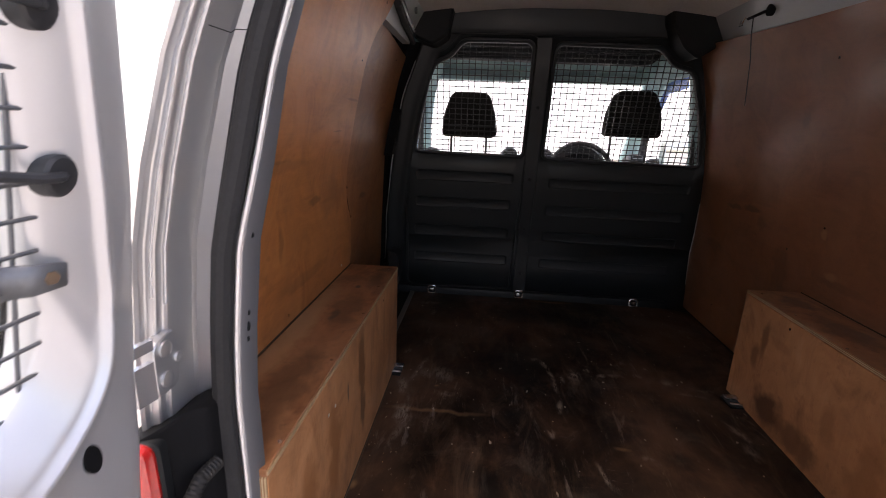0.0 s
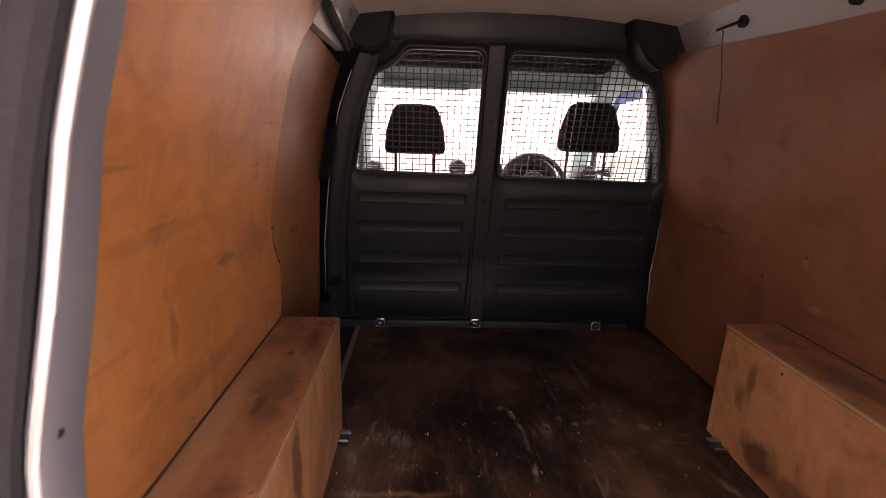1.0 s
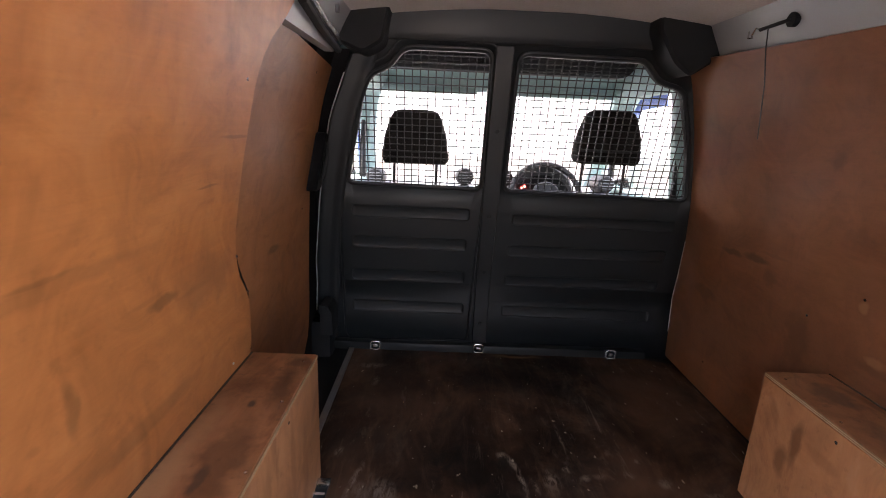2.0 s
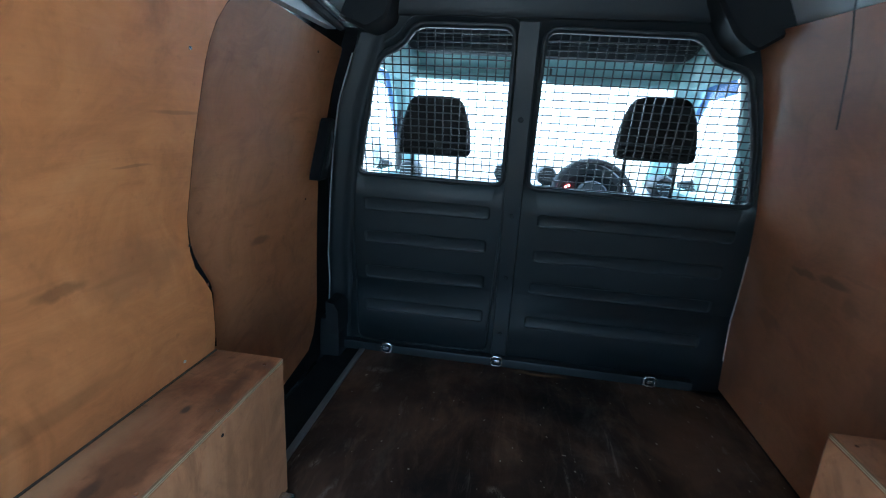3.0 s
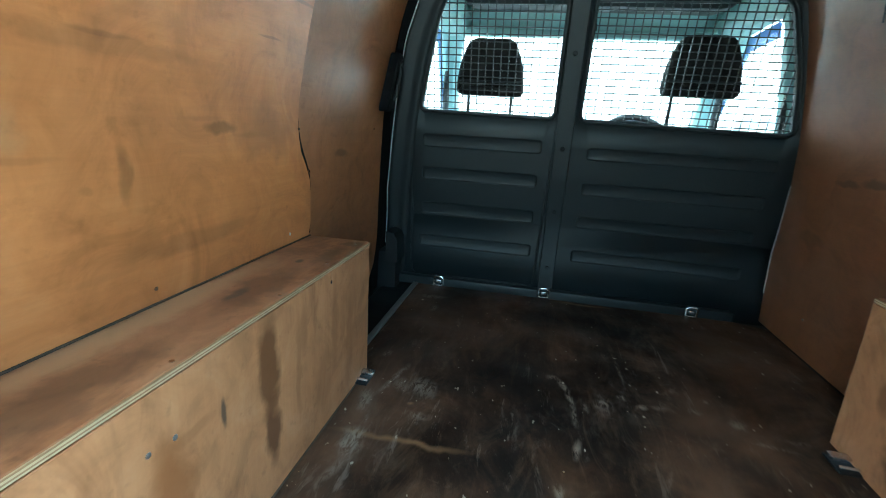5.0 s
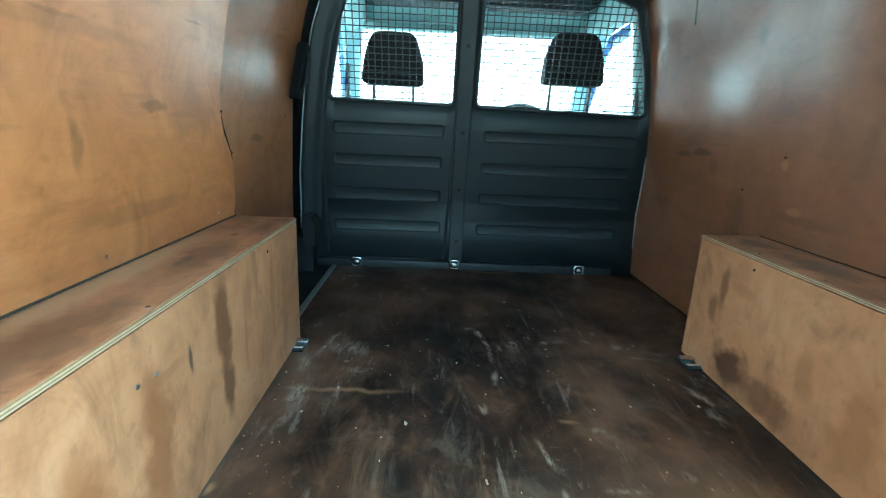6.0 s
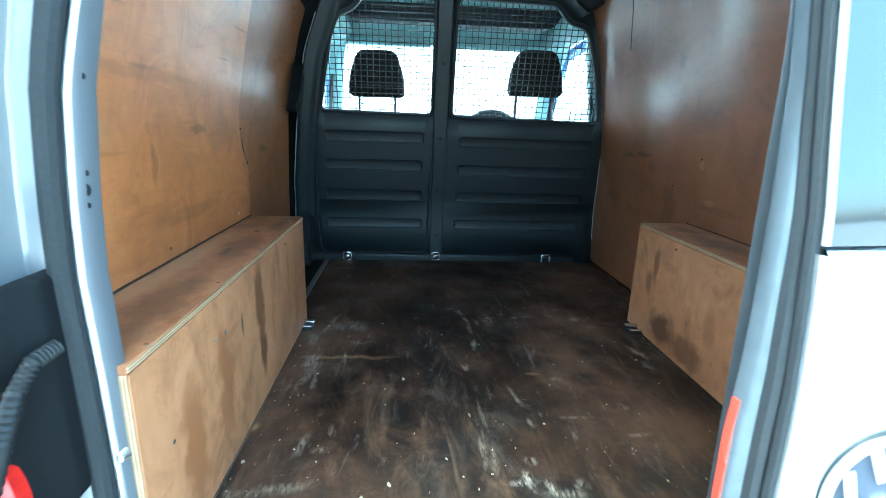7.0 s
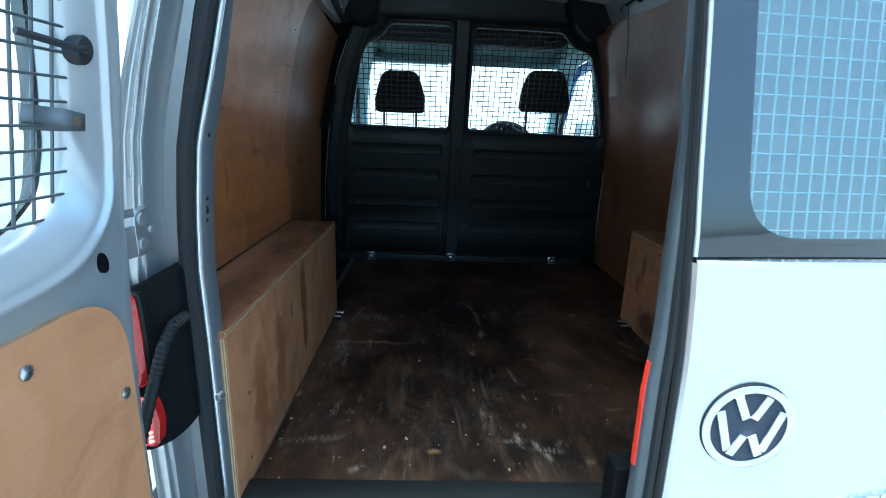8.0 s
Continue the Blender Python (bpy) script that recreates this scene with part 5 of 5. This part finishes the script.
part("clear_lens", slab([(-0.556, 0.938), (-0.557, 0.905), (-0.595, 0.905), (-0.595, 0.938)], 0.006, -0.045, -0.0525, -0.054, 0.003), CLEAR_LENS, lamp, "small clear lens")
for z in (0.792, 0.800, 0.808):
    bm = bmesh.new()
    tube(bm, [(-0.551, -0.045, z), (-0.555, -0.050, z)], 0.0024, 8)
    part("bulb_glint", bm, LAMP_ON, lamp, "lit red bulb")

# ribbed cable sleeve from pillar to door
bm = bmesh.new()
path = [Vector(p) for p in ((-0.506, 0.002, 0.985), (-0.513, -0.022, 0.980), (-0.520, -0.042, 0.955), (-0.529, -0.056, 0.91), (-0.540, -0.072, 0.855), (-0.548, -0.092, 0.80))]
pts, rad = [], []
for i in range(len(path) - 1):
    for k in range(12):
        pts.append(path[i].lerp(path[i + 1], k / 12))
        rad.append(0.0098 if (len(pts) % 2) else 0.0082)
tube(bm, pts, rad, 10)
tagged(part("cable_sleeve", bm, plain("black_rubber", (0.009, 0.0095, 0.0105), 0.6, 0.0, 0.4)), "black ribbed rubber cable sleeve between pillar and door", "cable sleeve")

# closed narrow door
door_2 = thing("door_2", "closed silver rear barn door with dark glass and chrome badge", "van door", kind="structure")
EDGE_2 = [(0.45, 0.226), (0.77, 0.231), (0.98, 0.229), (1.08, 0.222), (1.135, 0.216), (1.25, 0.2125), (1.35, 0.211), (1.44, 0.209), (1.72, 0.195)]
FAR_2 = [(0.45, 0.70), (1.0, 0.70), (1.3, 0.665), (1.5, 0.62), (1.72, 0.52)]


def skin_y(x, z):
    return -0.12 - 0.02 * max(0.0, 1.13 - z) + 0.17 * max(0.0, z - 1.15) + 0.25 * (x - 0.2) ** 2 - 0.03 * (x - 0.2)


def skin(z0, z1, n, e0, e1, off):
    rows = []
    for z in rows_z(z0, z1, n):
        a, b = curve_at(EDGE_2, z) + e0, curve_at(FAR_2, z) - e1
        rows.append([(a + (b - a) * k / 12, skin_y(a + (b - a) * k / 12, z) + off, z) for k in range(13)])
    return rows


bm = bmesh.new()
loft(bm, skin(0.45, 1.128, 16, 0.004, 0.0, 0.0), False)
rows = skin(0.45, 1.128, 16, 0.004, 0.0, 0.0)
# rounded hem along the free edge and a shelf under the glass
loft(bm, [[Vector(r[0]) for r in rows], [Vector(r[0]) + Vector((-0.004, 0.005, 0)) for r in rows], [Vector(r[0]) + Vector((-0.003, 0.016, 0)) for r in rows]], False)
loft(bm, [rows[-1], [Vector(p) + Vector((0, 0.004, 0.004)) for p in rows[-1]], [Vector(p) + Vector((0, 0.016, 0.006)) for p in rows[-1]]], False)
part("outer_skin", bm, SILVER, door_2, smooth=28, face=(0, -1, 0))
W2 = [(0.281, 1.164), (0.64, 1.164), (0.56, 1.60), (0.262, 1.60)]
W2 = round_poly(W2, [0.07, 0.06, 0.06, 0.06], 8)
bm = bmesh.new()
zz = rows_z(1.1365, 1.70, 18)
gl = [(curve_at(EDGE_2, z) + 0.004, z) for z in zz] + [(curve_at(FAR_2, z), z) for z in zz[::-1]]
fill(bm, gl, [W2], lambda a, b: (a, skin_y(a, b) + 0.001, b))
part("glass_band", bm, FRIT, door_2, "black printed glass border", smooth=70, face=(0, -1, 0))
bm = bmesh.new()
fill(bm, W2, [], lambda a, b: (a, skin_y(a, b) + 0.0012, b))
pane = part("pane", bm, PALE_GLASS, door_2, "pale blue rear window glass", smooth=70, face=(0, -1, 0))
pane.visible_shadow = False
bm = bmesh.new()
tube(bm, [(curve_at(EDGE_2, z) + 0.002, skin_y(0.2, z) + 0.003, z) for z in zz], 0.0032, 8)
part("edge_strip", bm, SILVER, door_2, "bright metal edge of the glass")
# inner frame of the door: a flange that stands proud of the seal towards the sill
FLANGE_2 = [(0.46, -0.030), (0.93, -0.031), (1.06, -0.020), (1.16, -0.012), (1.28, 0.001), (1.70, 0.001)]


def across(z, k, dy):
    """A point between the flange's free edge (k 0) and the door skin (k 1)."""
    g = curve_at(FLANGE_2, z)
    return (curve_at(EDGE_2, z) + g + (0.003 - g) * k + 0.012 * k * (1 - k), skin_y(0.2, z) + dy, z)


zz = [0.46, 0.6, 0.77, 0.86, 0.93, 1.0, 1.06, 1.12, 1.16, 1.2, 1.24, 1.28, 1.35, 1.44, 1.55, 1.70]
bm = bmesh.new()
loops = []
for z in zz:
    e, y = curve_at(EDGE_2, z), skin_y(0.2, z)
    loops.append([across(z, 0.50, 0.029), across(z, 0.16, 0.033), across(z, 0.06, 0.037), across(z, 0.0, 0.051), across(z, 0.08, 0.055), (e + 0.045, y + 0.062, z), (e + 0.05, y + 0.02, z), (e + 0.012, y + 0.02, z)])
loft(bm, loops, True, True, True)
# Door silver painted dark, so the side-facing flange reads as shaded.
part("inner_frame", bm, plain("shaded_door_frame", (0.085, 0.095, 0.105), 0.45, 0.2), door_2, smooth=40)
bm = bmesh.new()
tube(bm, [across(z, 0.62, 0.029) for z in zz], [0.0095 if z < 1.1 else 0.0075 for z in zz], 8)
tube(bm, [across(z, 0.92, 0.016) for z in zz], 0.0075, 8)
part("edge_seal", bm, RUBBER, door_2, "grey-black rubber seal")
bm = bmesh.new()
loft(bm, [[across(z, -0.05, 0.0490), across(z, -0.02, 0.0410), across(z, 0.05, 0.0415), across(z, 0.01, 0.0500)] for z in rows_z(0.79, 0.965, 4)], True, True, True)
part("reflector", bm, RED_FILM, door_2, "red reflector strip on the door edge", smooth=20)
# inner skin with window opening and mesh
bm = bmesh.new()
inner = [(0.24, 0.50), (0.69, 0.50), (0.69, 1.1), (0.64, 1.40), (0.53, 1.69), (0.18, 1.69), (0.215, 1.30)]
fill(bm, inner, [inset(W2, -0.012)], lambda a, b: (a, -0.03, b))
part("inner_skin", bm, SILVER_SHADED, door_2, smooth=0)
bm = bmesh.new()
loft(bm, [[(a, -0.03, b) for a, b in inset(W2, -0.012)], [(a, skin_y(a, b) + 0.004, b) for a, b in inset(W2, -0.008)]])
part("window_reveal", bm, CAB_DARK, door_2, smooth=60)
grille = new("window_grille")
grille.parent = door_2
grille["label"] = "pale welded wire guard behind the glass"
mesh_grille(grille, inset(W2, -0.01), lambda a, b, o: (a, skin_y(a, b) + 0.035 - o, b), 0.0205, 0.0254, 0.0013, WIRE_PALE, over=0.004)
bm = boxed((0.196, -0.040, 0.61), (0.250, 0.006, 0.748), 0.010, 3)
part("lock_block", bm, DEEP, door_2, "black plastic lock block at the sill")

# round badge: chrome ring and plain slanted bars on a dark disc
badge = new("badge")
badge.parent = door_2
badge["label"] = "round chrome badge with dark blue disc"
bc = (0.331, 0.892)
bn = skin_y(*bc)


def disc_ring(r0, r1, y0, y1, n=40):
    b = bmesh.new()
    ls = []
    for r, y in ((r0, y0), (r0, y1), (r0 + (r1 - r0) * 0.3, y1 - 0.0015), (r1 - (r1 - r0) * 0.3, y1 - 0.0015), (r1, y1), (r1, y0)):
        ls.append([(bc[0] + r * math.cos(2 * math.pi * k / n), bn + y, bc[1] + r * math.sin(2 * math.pi * k / n)) for k in range(n)])
    return loft(b, ls + [ls[0]])


part("ring", disc_ring(0.055, 0.066, 0.004, -0.006), CHROME, badge)
part("gasket", disc_ring(0.0655, 0.0676, 0.004, -0.0015), TRIM, badge, "thin dark rim")
bm = bmesh.new()
lo = [(bc[0] + 0.06 * math.cos(2 * math.pi * k / 40), bc[1] + 0.06 * math.sin(2 * math.pi * k / 40)) for k in range(40)]
loft(bm, [[(a, bn + 0.004, b) for a, b in lo], [(a, bn - 0.002, b) for a, b in lo]], True, True, True)
part("disc", bm, BLUE_DISC, badge)
for n, ((ax, az), (bx, bz)) in enumerate((((-0.024, 0.052), (-0.002, 0.006)), ((0.024, 0.052), (0.002, 0.006)), ((-0.047, 0.032), (-0.021, -0.050)), ((0.047, 0.032), (0.021, -0.050)), ((-0.023, -0.048), (-0.003, -0.006)), ((0.023, -0.048), (0.003, -0.006)))):
    a, b = Vector((bc[0] + ax, bc[1] + az)), Vector((bc[0] + bx, bc[1] + bz))
    a, b = a.lerp(b, 0.08), b.lerp(a, 0.14)
    d = (b - a).normalized()
    s = Vector((-d.y, d.x)) * 0.0062
    lp = [a + s, b + s, b - s, a - s]
    bm = bmesh.new()
    loft(bm, [[(p.x, bn + 0.0, p.y) for p in lp], [(p.x, bn - 0.0045 - 0.0005 * n, p.y) for p in lp], [(p.x * 0.94 + 0.06 * (a.x + b.x) / 2, bn - 0.0058 - 0.0005 * n, p.y * 0.94 + 0.06 * (a.y + b.y) / 2) for p in lp]], True, True, True)
    part("bar", bm, CHROME, badge, smooth=0)
marks = new("model_mark")
marks.parent = door_2
marks["label"] = "row of small chrome bars"
for i in range(5):
    x = 0.532 + 0.028 * i
    bm = boxed((x, skin_y(x, 0.75) - 0.004, 0.735), (x + 0.020, skin_y(x, 0.75) + 0.002, 0.760), 0.002)
    part("bar", bm, CHROME, marks)

# ---- cab ----
def seat(x, z_shift, label):
    ob = thing("seat", label, "seat", "front seats")
    o = new("headrest")
    o.parent = ob
    o["label"] = "black cloth headrest"
    lp = round_poly([(-0.128, 1.345), (0.128, 1.345), (0.118, 1.45), (0.084, 1.545), (-0.084, 1.545), (-0.118, 1.45)], [0.03, 0.03, 0.03, 0.035, 0.035, 0.03], 5)
    bm = bmesh.new()
    loft(bm, [[(x + a, 1.79 + dy, b + z_shift) for a, b in inset(lp, d)] for d, dy in ((0.03, -0.048), (0.012, -0.044), (0.0, -0.025), (0.0, 0.02), (0.012, 0.045), (0.03, 0.05))], True, True, True)
    part("cushion", bm, CLOTH, o, smooth=50)
    bm = bmesh.new()
    tube(bm, [(x - 0.116, 1.742, 1.395 + z_shift), (x, 1.738, 1.393 + z_shift), (x + 0.116, 1.742, 1.395 + z_shift)], 0.004, 6)
    part("piping", bm, CAB_DARK, o)
    for s in (-0.082, 0.082):
        bm = bmesh.new()
        tube(bm, [(x + s, 1.80, 1.36 + z_shift), (x + s, 1.805, 1.16 + z_shift)], 0.006, 8)
        part("post", bm, CAB_DARK, o, "dark steel headrest post")
    bm = bmesh.new()
    ls = []
    for z, w, y0, y1 in ((0.66, 0.22, 1.93, 2.05), (0.85, 0.24, 1.87, 2.01), (1.05, 0.235, 1.83, 1.96), (1.17, 0.19, 1.81, 1.91), (1.205, 0.13, 1.82, 1.88)):
        lo = round_poly([(x - w, y0), (x + w, y0), (x + w, y1), (x - w, y1)], 0.04, 4)
        ls.append([(a, b, z) for a, b in lo])
    loft(bm, ls, True, True, True)
    part("backrest", bm, CLOTH, ob, smooth=50)
    bm = boxed((x - 0.25, 1.95, 0.58), (x + 0.25, 2.45, 0.72), 0.05, 3)
    part("cushion", bm, CLOTH, ob)
    bm = boxed((x - 0.22, 1.95, 0.45), (x + 0.22, 2.40, 0.58), 0.01)
    part("base", bm, CAB_DARK, ob)
    return ob


seat(-0.285, 0.0, "black cloth passenger seat with a headrest behind the mesh")
seat(0.446, 0.028, "black cloth driver seat with its headrest set higher")

wheel = thing("steering_wheel", "black steering wheel in front of the driver seat", "steering wheel")
wc, tilt = Vector((0.36, 2.36, 1.165)), radians(28)
wu, wv = Vector((1, 0, 0)), Vector((0, math.sin(tilt), math.cos(tilt)))
bm = bmesh.new()
ring = [wc + wu * (0.176 * math.cos(2 * math.pi * k / 36)) + wv * (0.176 * math.sin(2 * math.pi * k / 36)) for k in range(37)]
tube(bm, ring, 0.015, 8, False)
part("rim", bm, CAB_DARK, wheel)
bm = bmesh.new()
nrm = wu.cross(wv)
tube(bm, [wc - nrm * 0.03, wc + nrm * 0.01, wc + nrm * 0.03], [0.06, 0.075, 0.06], 20)
part("hub", bm, CAB_DARK, wheel)
for a in (0, 180, 235, 305):
    bm = bmesh.new()
    d = wu * math.cos(radians(a)) + wv * math.sin(radians(a))
    tube(bm, [wc + d * 0.05, wc + d * 0.17], [0.02, 0.012], 8)
    part("spoke", bm, CAB_DARK, wheel)
bm = bmesh.new()
tube(bm, [wc - nrm * -0.0, wc - nrm * 0.28], [0.04, 0.055], 12)
part("column", bm, CAB_DARK, wheel)

dash = thing("dashboard", "grey moulded dashboard with round air vents", "dashboard")
bm = bmesh.new()
prof = [(2.50, 0.70), (2.46, 0.95), (2.46, 1.10), (2.49, 1.155), (2.56, 1.175), (2.80, 1.165), (3.08, 1.12), (3.10, 0.7)]
loft(bm, [[(x, y + 0.10 * ((x - 0.07) / 0.75) ** 4, z) for y, z in prof] for x in (-0.72, -0.55, -0.3, 0.07, 0.4, 0.7, 0.86)], True, True, True)
part("body", bm, DASH, dash)
bm = bmesh.new()
ls = []
for y, h, w in ((2.46, 0.165, 0.165), (2.49, 0.18, 0.18), (2.62, 0.13, 0.17), (2.75, 0.03, 0.13)):
    ls.append([(0.36 + w * math.cos(math.pi * k / 16), y, 1.14 + h * math.sin(math.pi * k / 16)) for k in range(17)])
loft(bm, ls, True, True, True)
part("instrument_hood", bm, CAB_DARK, dash, "dark curved instrument hood")
bm = bmesh.new()
lp = [(0.36 + 0.15 * math.cos(math.pi * k / 16), 2.455, 1.145 + 0.115 * math.sin(math.pi * k / 16)) for k in range(17)]
bm.faces.new([bm.verts.new(p) for p in lp])
part("dial_face", bm, TRIM, dash)
for x, z in ((0.250, 1.19), (0.262, 1.198)):
    bm = bmesh.new()
    tube(bm, [(x, 2.452, z), (x, 2.446, z)], 0.006, 8)
    part("warning_lamp", bm, LAMP_ON, dash, "small red warning lamp")
for x, z in ((-0.535, 1.215), (-0.055, 1.235), (0.155, 1.235), (0.70, 1.225)):
    v = new("air_vent")
    v.parent = dash
    v["label"] = "round dark air vent"
    bm = bmesh.new()
    tube(bm, [(x, 2.60, z - 0.01), (x, 2.47, z), (x, 2.455, z)], [0.05, 0.048, 0.040], 18)
    part("ring", bm, CAB_DARK, v)
    for dz in (-0.022, -0.008, 0.008, 0.022):
        w = math.sqrt(0.036 ** 2 - dz ** 2)
        bm = boxed((x - w, 2.444, z + dz - 0.002), (x + w, 2.452, z + dz + 0.002))
        part("slat", bm, DASH, v)

# cab shell
bm = bmesh.new()
for s in (-1, 1):
    def px(v):
        return 0.075 + s * v
    tube(bm, [(px(0.60), 2.22, 1.74), (px(0.665), 2.50, 1.58), (px(0.72), 2.85, 1.36), (px(0.75), 3.15, 1.13)], [0.07, 0.065, 0.058, 0.06], 10)
    box(bm, (px(0.66), 1.80, 0.5), (px(0.80), 1.90, 1.20), 0.01)
    tube(bm, [(px(0.74), 1.85, 1.18), (px(0.705), 1.82, 1.38), (px(0.65), 1.78, 1.62), (px(0.58), 1.74, 1.80)], [0.06, 0.06, 0.055, 0.05], 10)
    tube(bm, [(px(0.585), 1.70, 1.715), (px(0.595), 2.0, 1.72), (px(0.60), 2.26, 1.705)], 0.075, 10)
tagged(part("cab_pillars", bm, CAB_GREY), "pale grey trimmed cab pillars and roof rails", "cab trim", kind="structure")
for s, nm in ((-1, "cab_door_left"), (1, "cab_door_right")):
    d = thing(nm, "pale trimmed cab door with side window", "van door", kind="structure")
    bm = boxed((0.075 + s * 0.70, 1.78, 0.45), (0.075 + s * 0.79, 2.95, 1.20), 0.02)
    part("door_panel", bm, CAB_GREY, d)
    bm = bmesh.new()
    bm.faces.new([bm.verts.new((0.075 + s * a, b, c)) for a, b, c in ((0.735, 1.79, 1.20), (0.65, 1.76, 1.66), (0.64, 2.26, 1.68), (0.745, 2.93, 1.20))])
    pn = part("pane", bm, SIDE_GLASS, d, "clear side window", smooth=0, face=(-s, 0, 0))
    pn.visible_shadow = False
    bm = bmesh.new()
    tube(bm, [(0.075 + s * 0.70, 2.62, 1.20), (0.075 + s * 0.695, 2.60, 1.36), (0.075 + s * 0.675, 2.50, 1.53)], [0.022, 0.016, 0.012], 8)
    part("window_frame", bm, CAB_DARK, d, "dark window divider")
    # Added blue strip that stands for the blue tint at the window edge.
    bm = bmesh.new()
    strip = [(0.642, 1.98, 1.665), (0.650, 2.25, 1.655), (0.672, 2.43, 1.535), (0.700, 2.62, 1.40), (0.722, 2.78, 1.28)]
    loft(bm, [[(0.075 + s * (x + 0.012), y, z), (0.075 + s * (x + 0.020), y - 0.01, z - 0.055), (0.075 + s * (x + 0.024), y - 0.01, z - 0.055), (0.075 + s * (x + 0.016), y, z)] for x, y, z in strip], True, True, True)
    part("blue_window_strip", bm, BLUE_PAINT, d, "blue strip along the top front edge of the window")
    bm = bmesh.new()
    tube(bm, [(0.075 + s * 0.662, 1.80, 1.64), (0.075 + s * 0.655, 1.80, 1.40), (0.075 + s * 0.69, 1.83, 1.05)], 0.012, 6)
    part("seat_belt", bm, CAB_DARK, d, "dark seat belt")
    mir = thing("door_mirror", "black door mirror outside the cab window", "mirror")
    mx = 0.075 + s * 0.93
    bm = boxed((mx - 0.11, 2.62, 1.19), (mx + 0.11, 2.70, 1.36), 0.04, 3)
    part("shell", bm, plain("pale_mirror_shell", (0.45, 0.52, 0.50), 0.4), mir)
    bm = boxed((mx - 0.095, 2.614, 1.205), (mx + 0.095, 2.62, 1.345), 0.002)
    part("mirror_glass", bm, CHROME, mir, "mirror glass")
    bm = bmesh.new()
    tube(bm, [(mx - s * 0.08, 2.67, 1.22), (0.075 + s * 0.77, 2.72, 1.20)], 0.03, 8)
    part("arm", bm, TRIM, mir)
bm = bmesh.new()
loft(bm, [[(-0.52, 1.62, 1.79), (0.66, 1.62, 1.79), (0.66, 1.62, 1.82), (-0.52, 1.62, 1.82)], [(-0.52, 2.05, 1.80), (0.66, 2.05, 1.80), (0.66, 2.05, 1.83), (-0.52, 2.05, 1.83)], [(-0.54, 2.26, 1.745), (0.68, 2.26, 1.745), (0.68, 2.26, 1.79), (-0.54, 2.26, 1.79)]], True, True, True)
tagged(part("cab_ceiling", bm, CAB_GREY), "pale cab roof lining", "ceiling", kind="structure")
shelf = thing("overhead_shelf", "dark overhead storage shelf under the cab roof", "shelf")
lp = round_poly([(-0.44, 1.722), (0.58, 1.712), (0.63, 1.80), (-0.49, 1.80)], [0.04, 0.06, 0.005, 0.005], 5)
bm = bmesh.new()
loft(bm, [[(a, 2.02, b) for a, b in lp], [(a, 2.03, b - 0.004) for a, b in lp], [(a, 2.18, b + 0.01) for a, b in lp]], True, True, True)
part("tray", bm, CAB_DARK, shelf)
for z in (1.735, 1.752, 1.77):
    bm = boxed((-0.43, 2.012, z), (0.59, 2.02, z + 0.004), 0.001)
    part("rib", bm, CAB_DARK, shelf)
for x0, x1 in ((-0.50, -0.03), (0.10, 0.62)):
    v = thing("sun_visor", "pale folded sun visor above the windscreen", "sun visor")
    bm = boxed((x0, 2.24, 1.640), (x1, 2.30, 1.670), 0.012, 3)
    part("flap", bm, CAB_GREY, v)
    bm = bmesh.new()
    tube(bm, [(x0 + 0.01, 2.27, 1.66), (x0 + 0.01, 2.27, 1.74)], 0.006, 6)
    part("pin", bm, CAB_DARK, v)
bm = bmesh.new()
loft(bm, [[(-0.56, 2.31, 1.68), (0.71, 2.31, 1.68)], [(-0.68, 3.16, 1.12), (0.83, 3.16, 1.12)]], False)
scr = part("windscreen", bm, GLASS, smooth=0, face=(0, -1, 0))
scr.visible_shadow = False
tagged(scr, "clear windscreen glass", "windscreen", kind="structure")
bm = bmesh.new()
loft(bm, [[(x, y, z) for y, z in ((2.22, 1.735), (2.33, 1.655), (2.36, 1.67), (2.28, 1.80))] for x in (-0.58, 0.73)], True, True, True)
tagged(part("screen_header", bm, CAB_GREY), "pale trimmed windscreen header", "cab trim", kind="structure")
bm = bmesh.new()
prof = [(3.10, 1.10), (3.4, 1.02), (3.75, 0.90), (3.92, 0.75), (3.95, 0.35), (3.1, 0.35)]
loft(bm, [[(x, y - 0.12 * ((x - 0.075) / 0.8) ** 2, z - 0.04 * ((x - 0.075) / 0.8) ** 2) for y, z in prof] for x in (-0.74, -0.5, -0.2, 0.075, 0.35, 0.65, 0.89)], True, True, True)
tagged(part("bonnet", bm, SILVER), "silver painted van bonnet", "van body", kind="structure")
bm = boxed((-0.72, 1.78, 0.40), (0.87, 3.1, 0.46))
tagged(part("cab_floor", bm, TRIM, smooth=0), "black cab floor", "floor", kind="structure")

# wheels under the body
tyre = thing("road_wheel", "black tyre on a silver steel wheel", "wheel", "road wheels")
bm = bmesh.new()
tube(bm, [(-0.10, 0, 0), (-0.09, 0, 0), (0.09, 0, 0), (0.10, 0, 0)], [0.27, 0.31, 0.31, 0.27], 32)
part("tyre", bm, RUBBER, tyre)
bm = bmesh.new()
tube(bm, [(-0.105, 0, 0), (0.105, 0, 0)], 0.19, 24)
part("rim", bm, SILVER, tyre)
tyre.matrix_basis = pose(-0.62, 0.55, 0.31)
for x, y in ((0.78, 0.55), (-0.62, 3.15), (0.78, 3.15)):
    copy_thing(tyre, pose(x, y, 0.31))
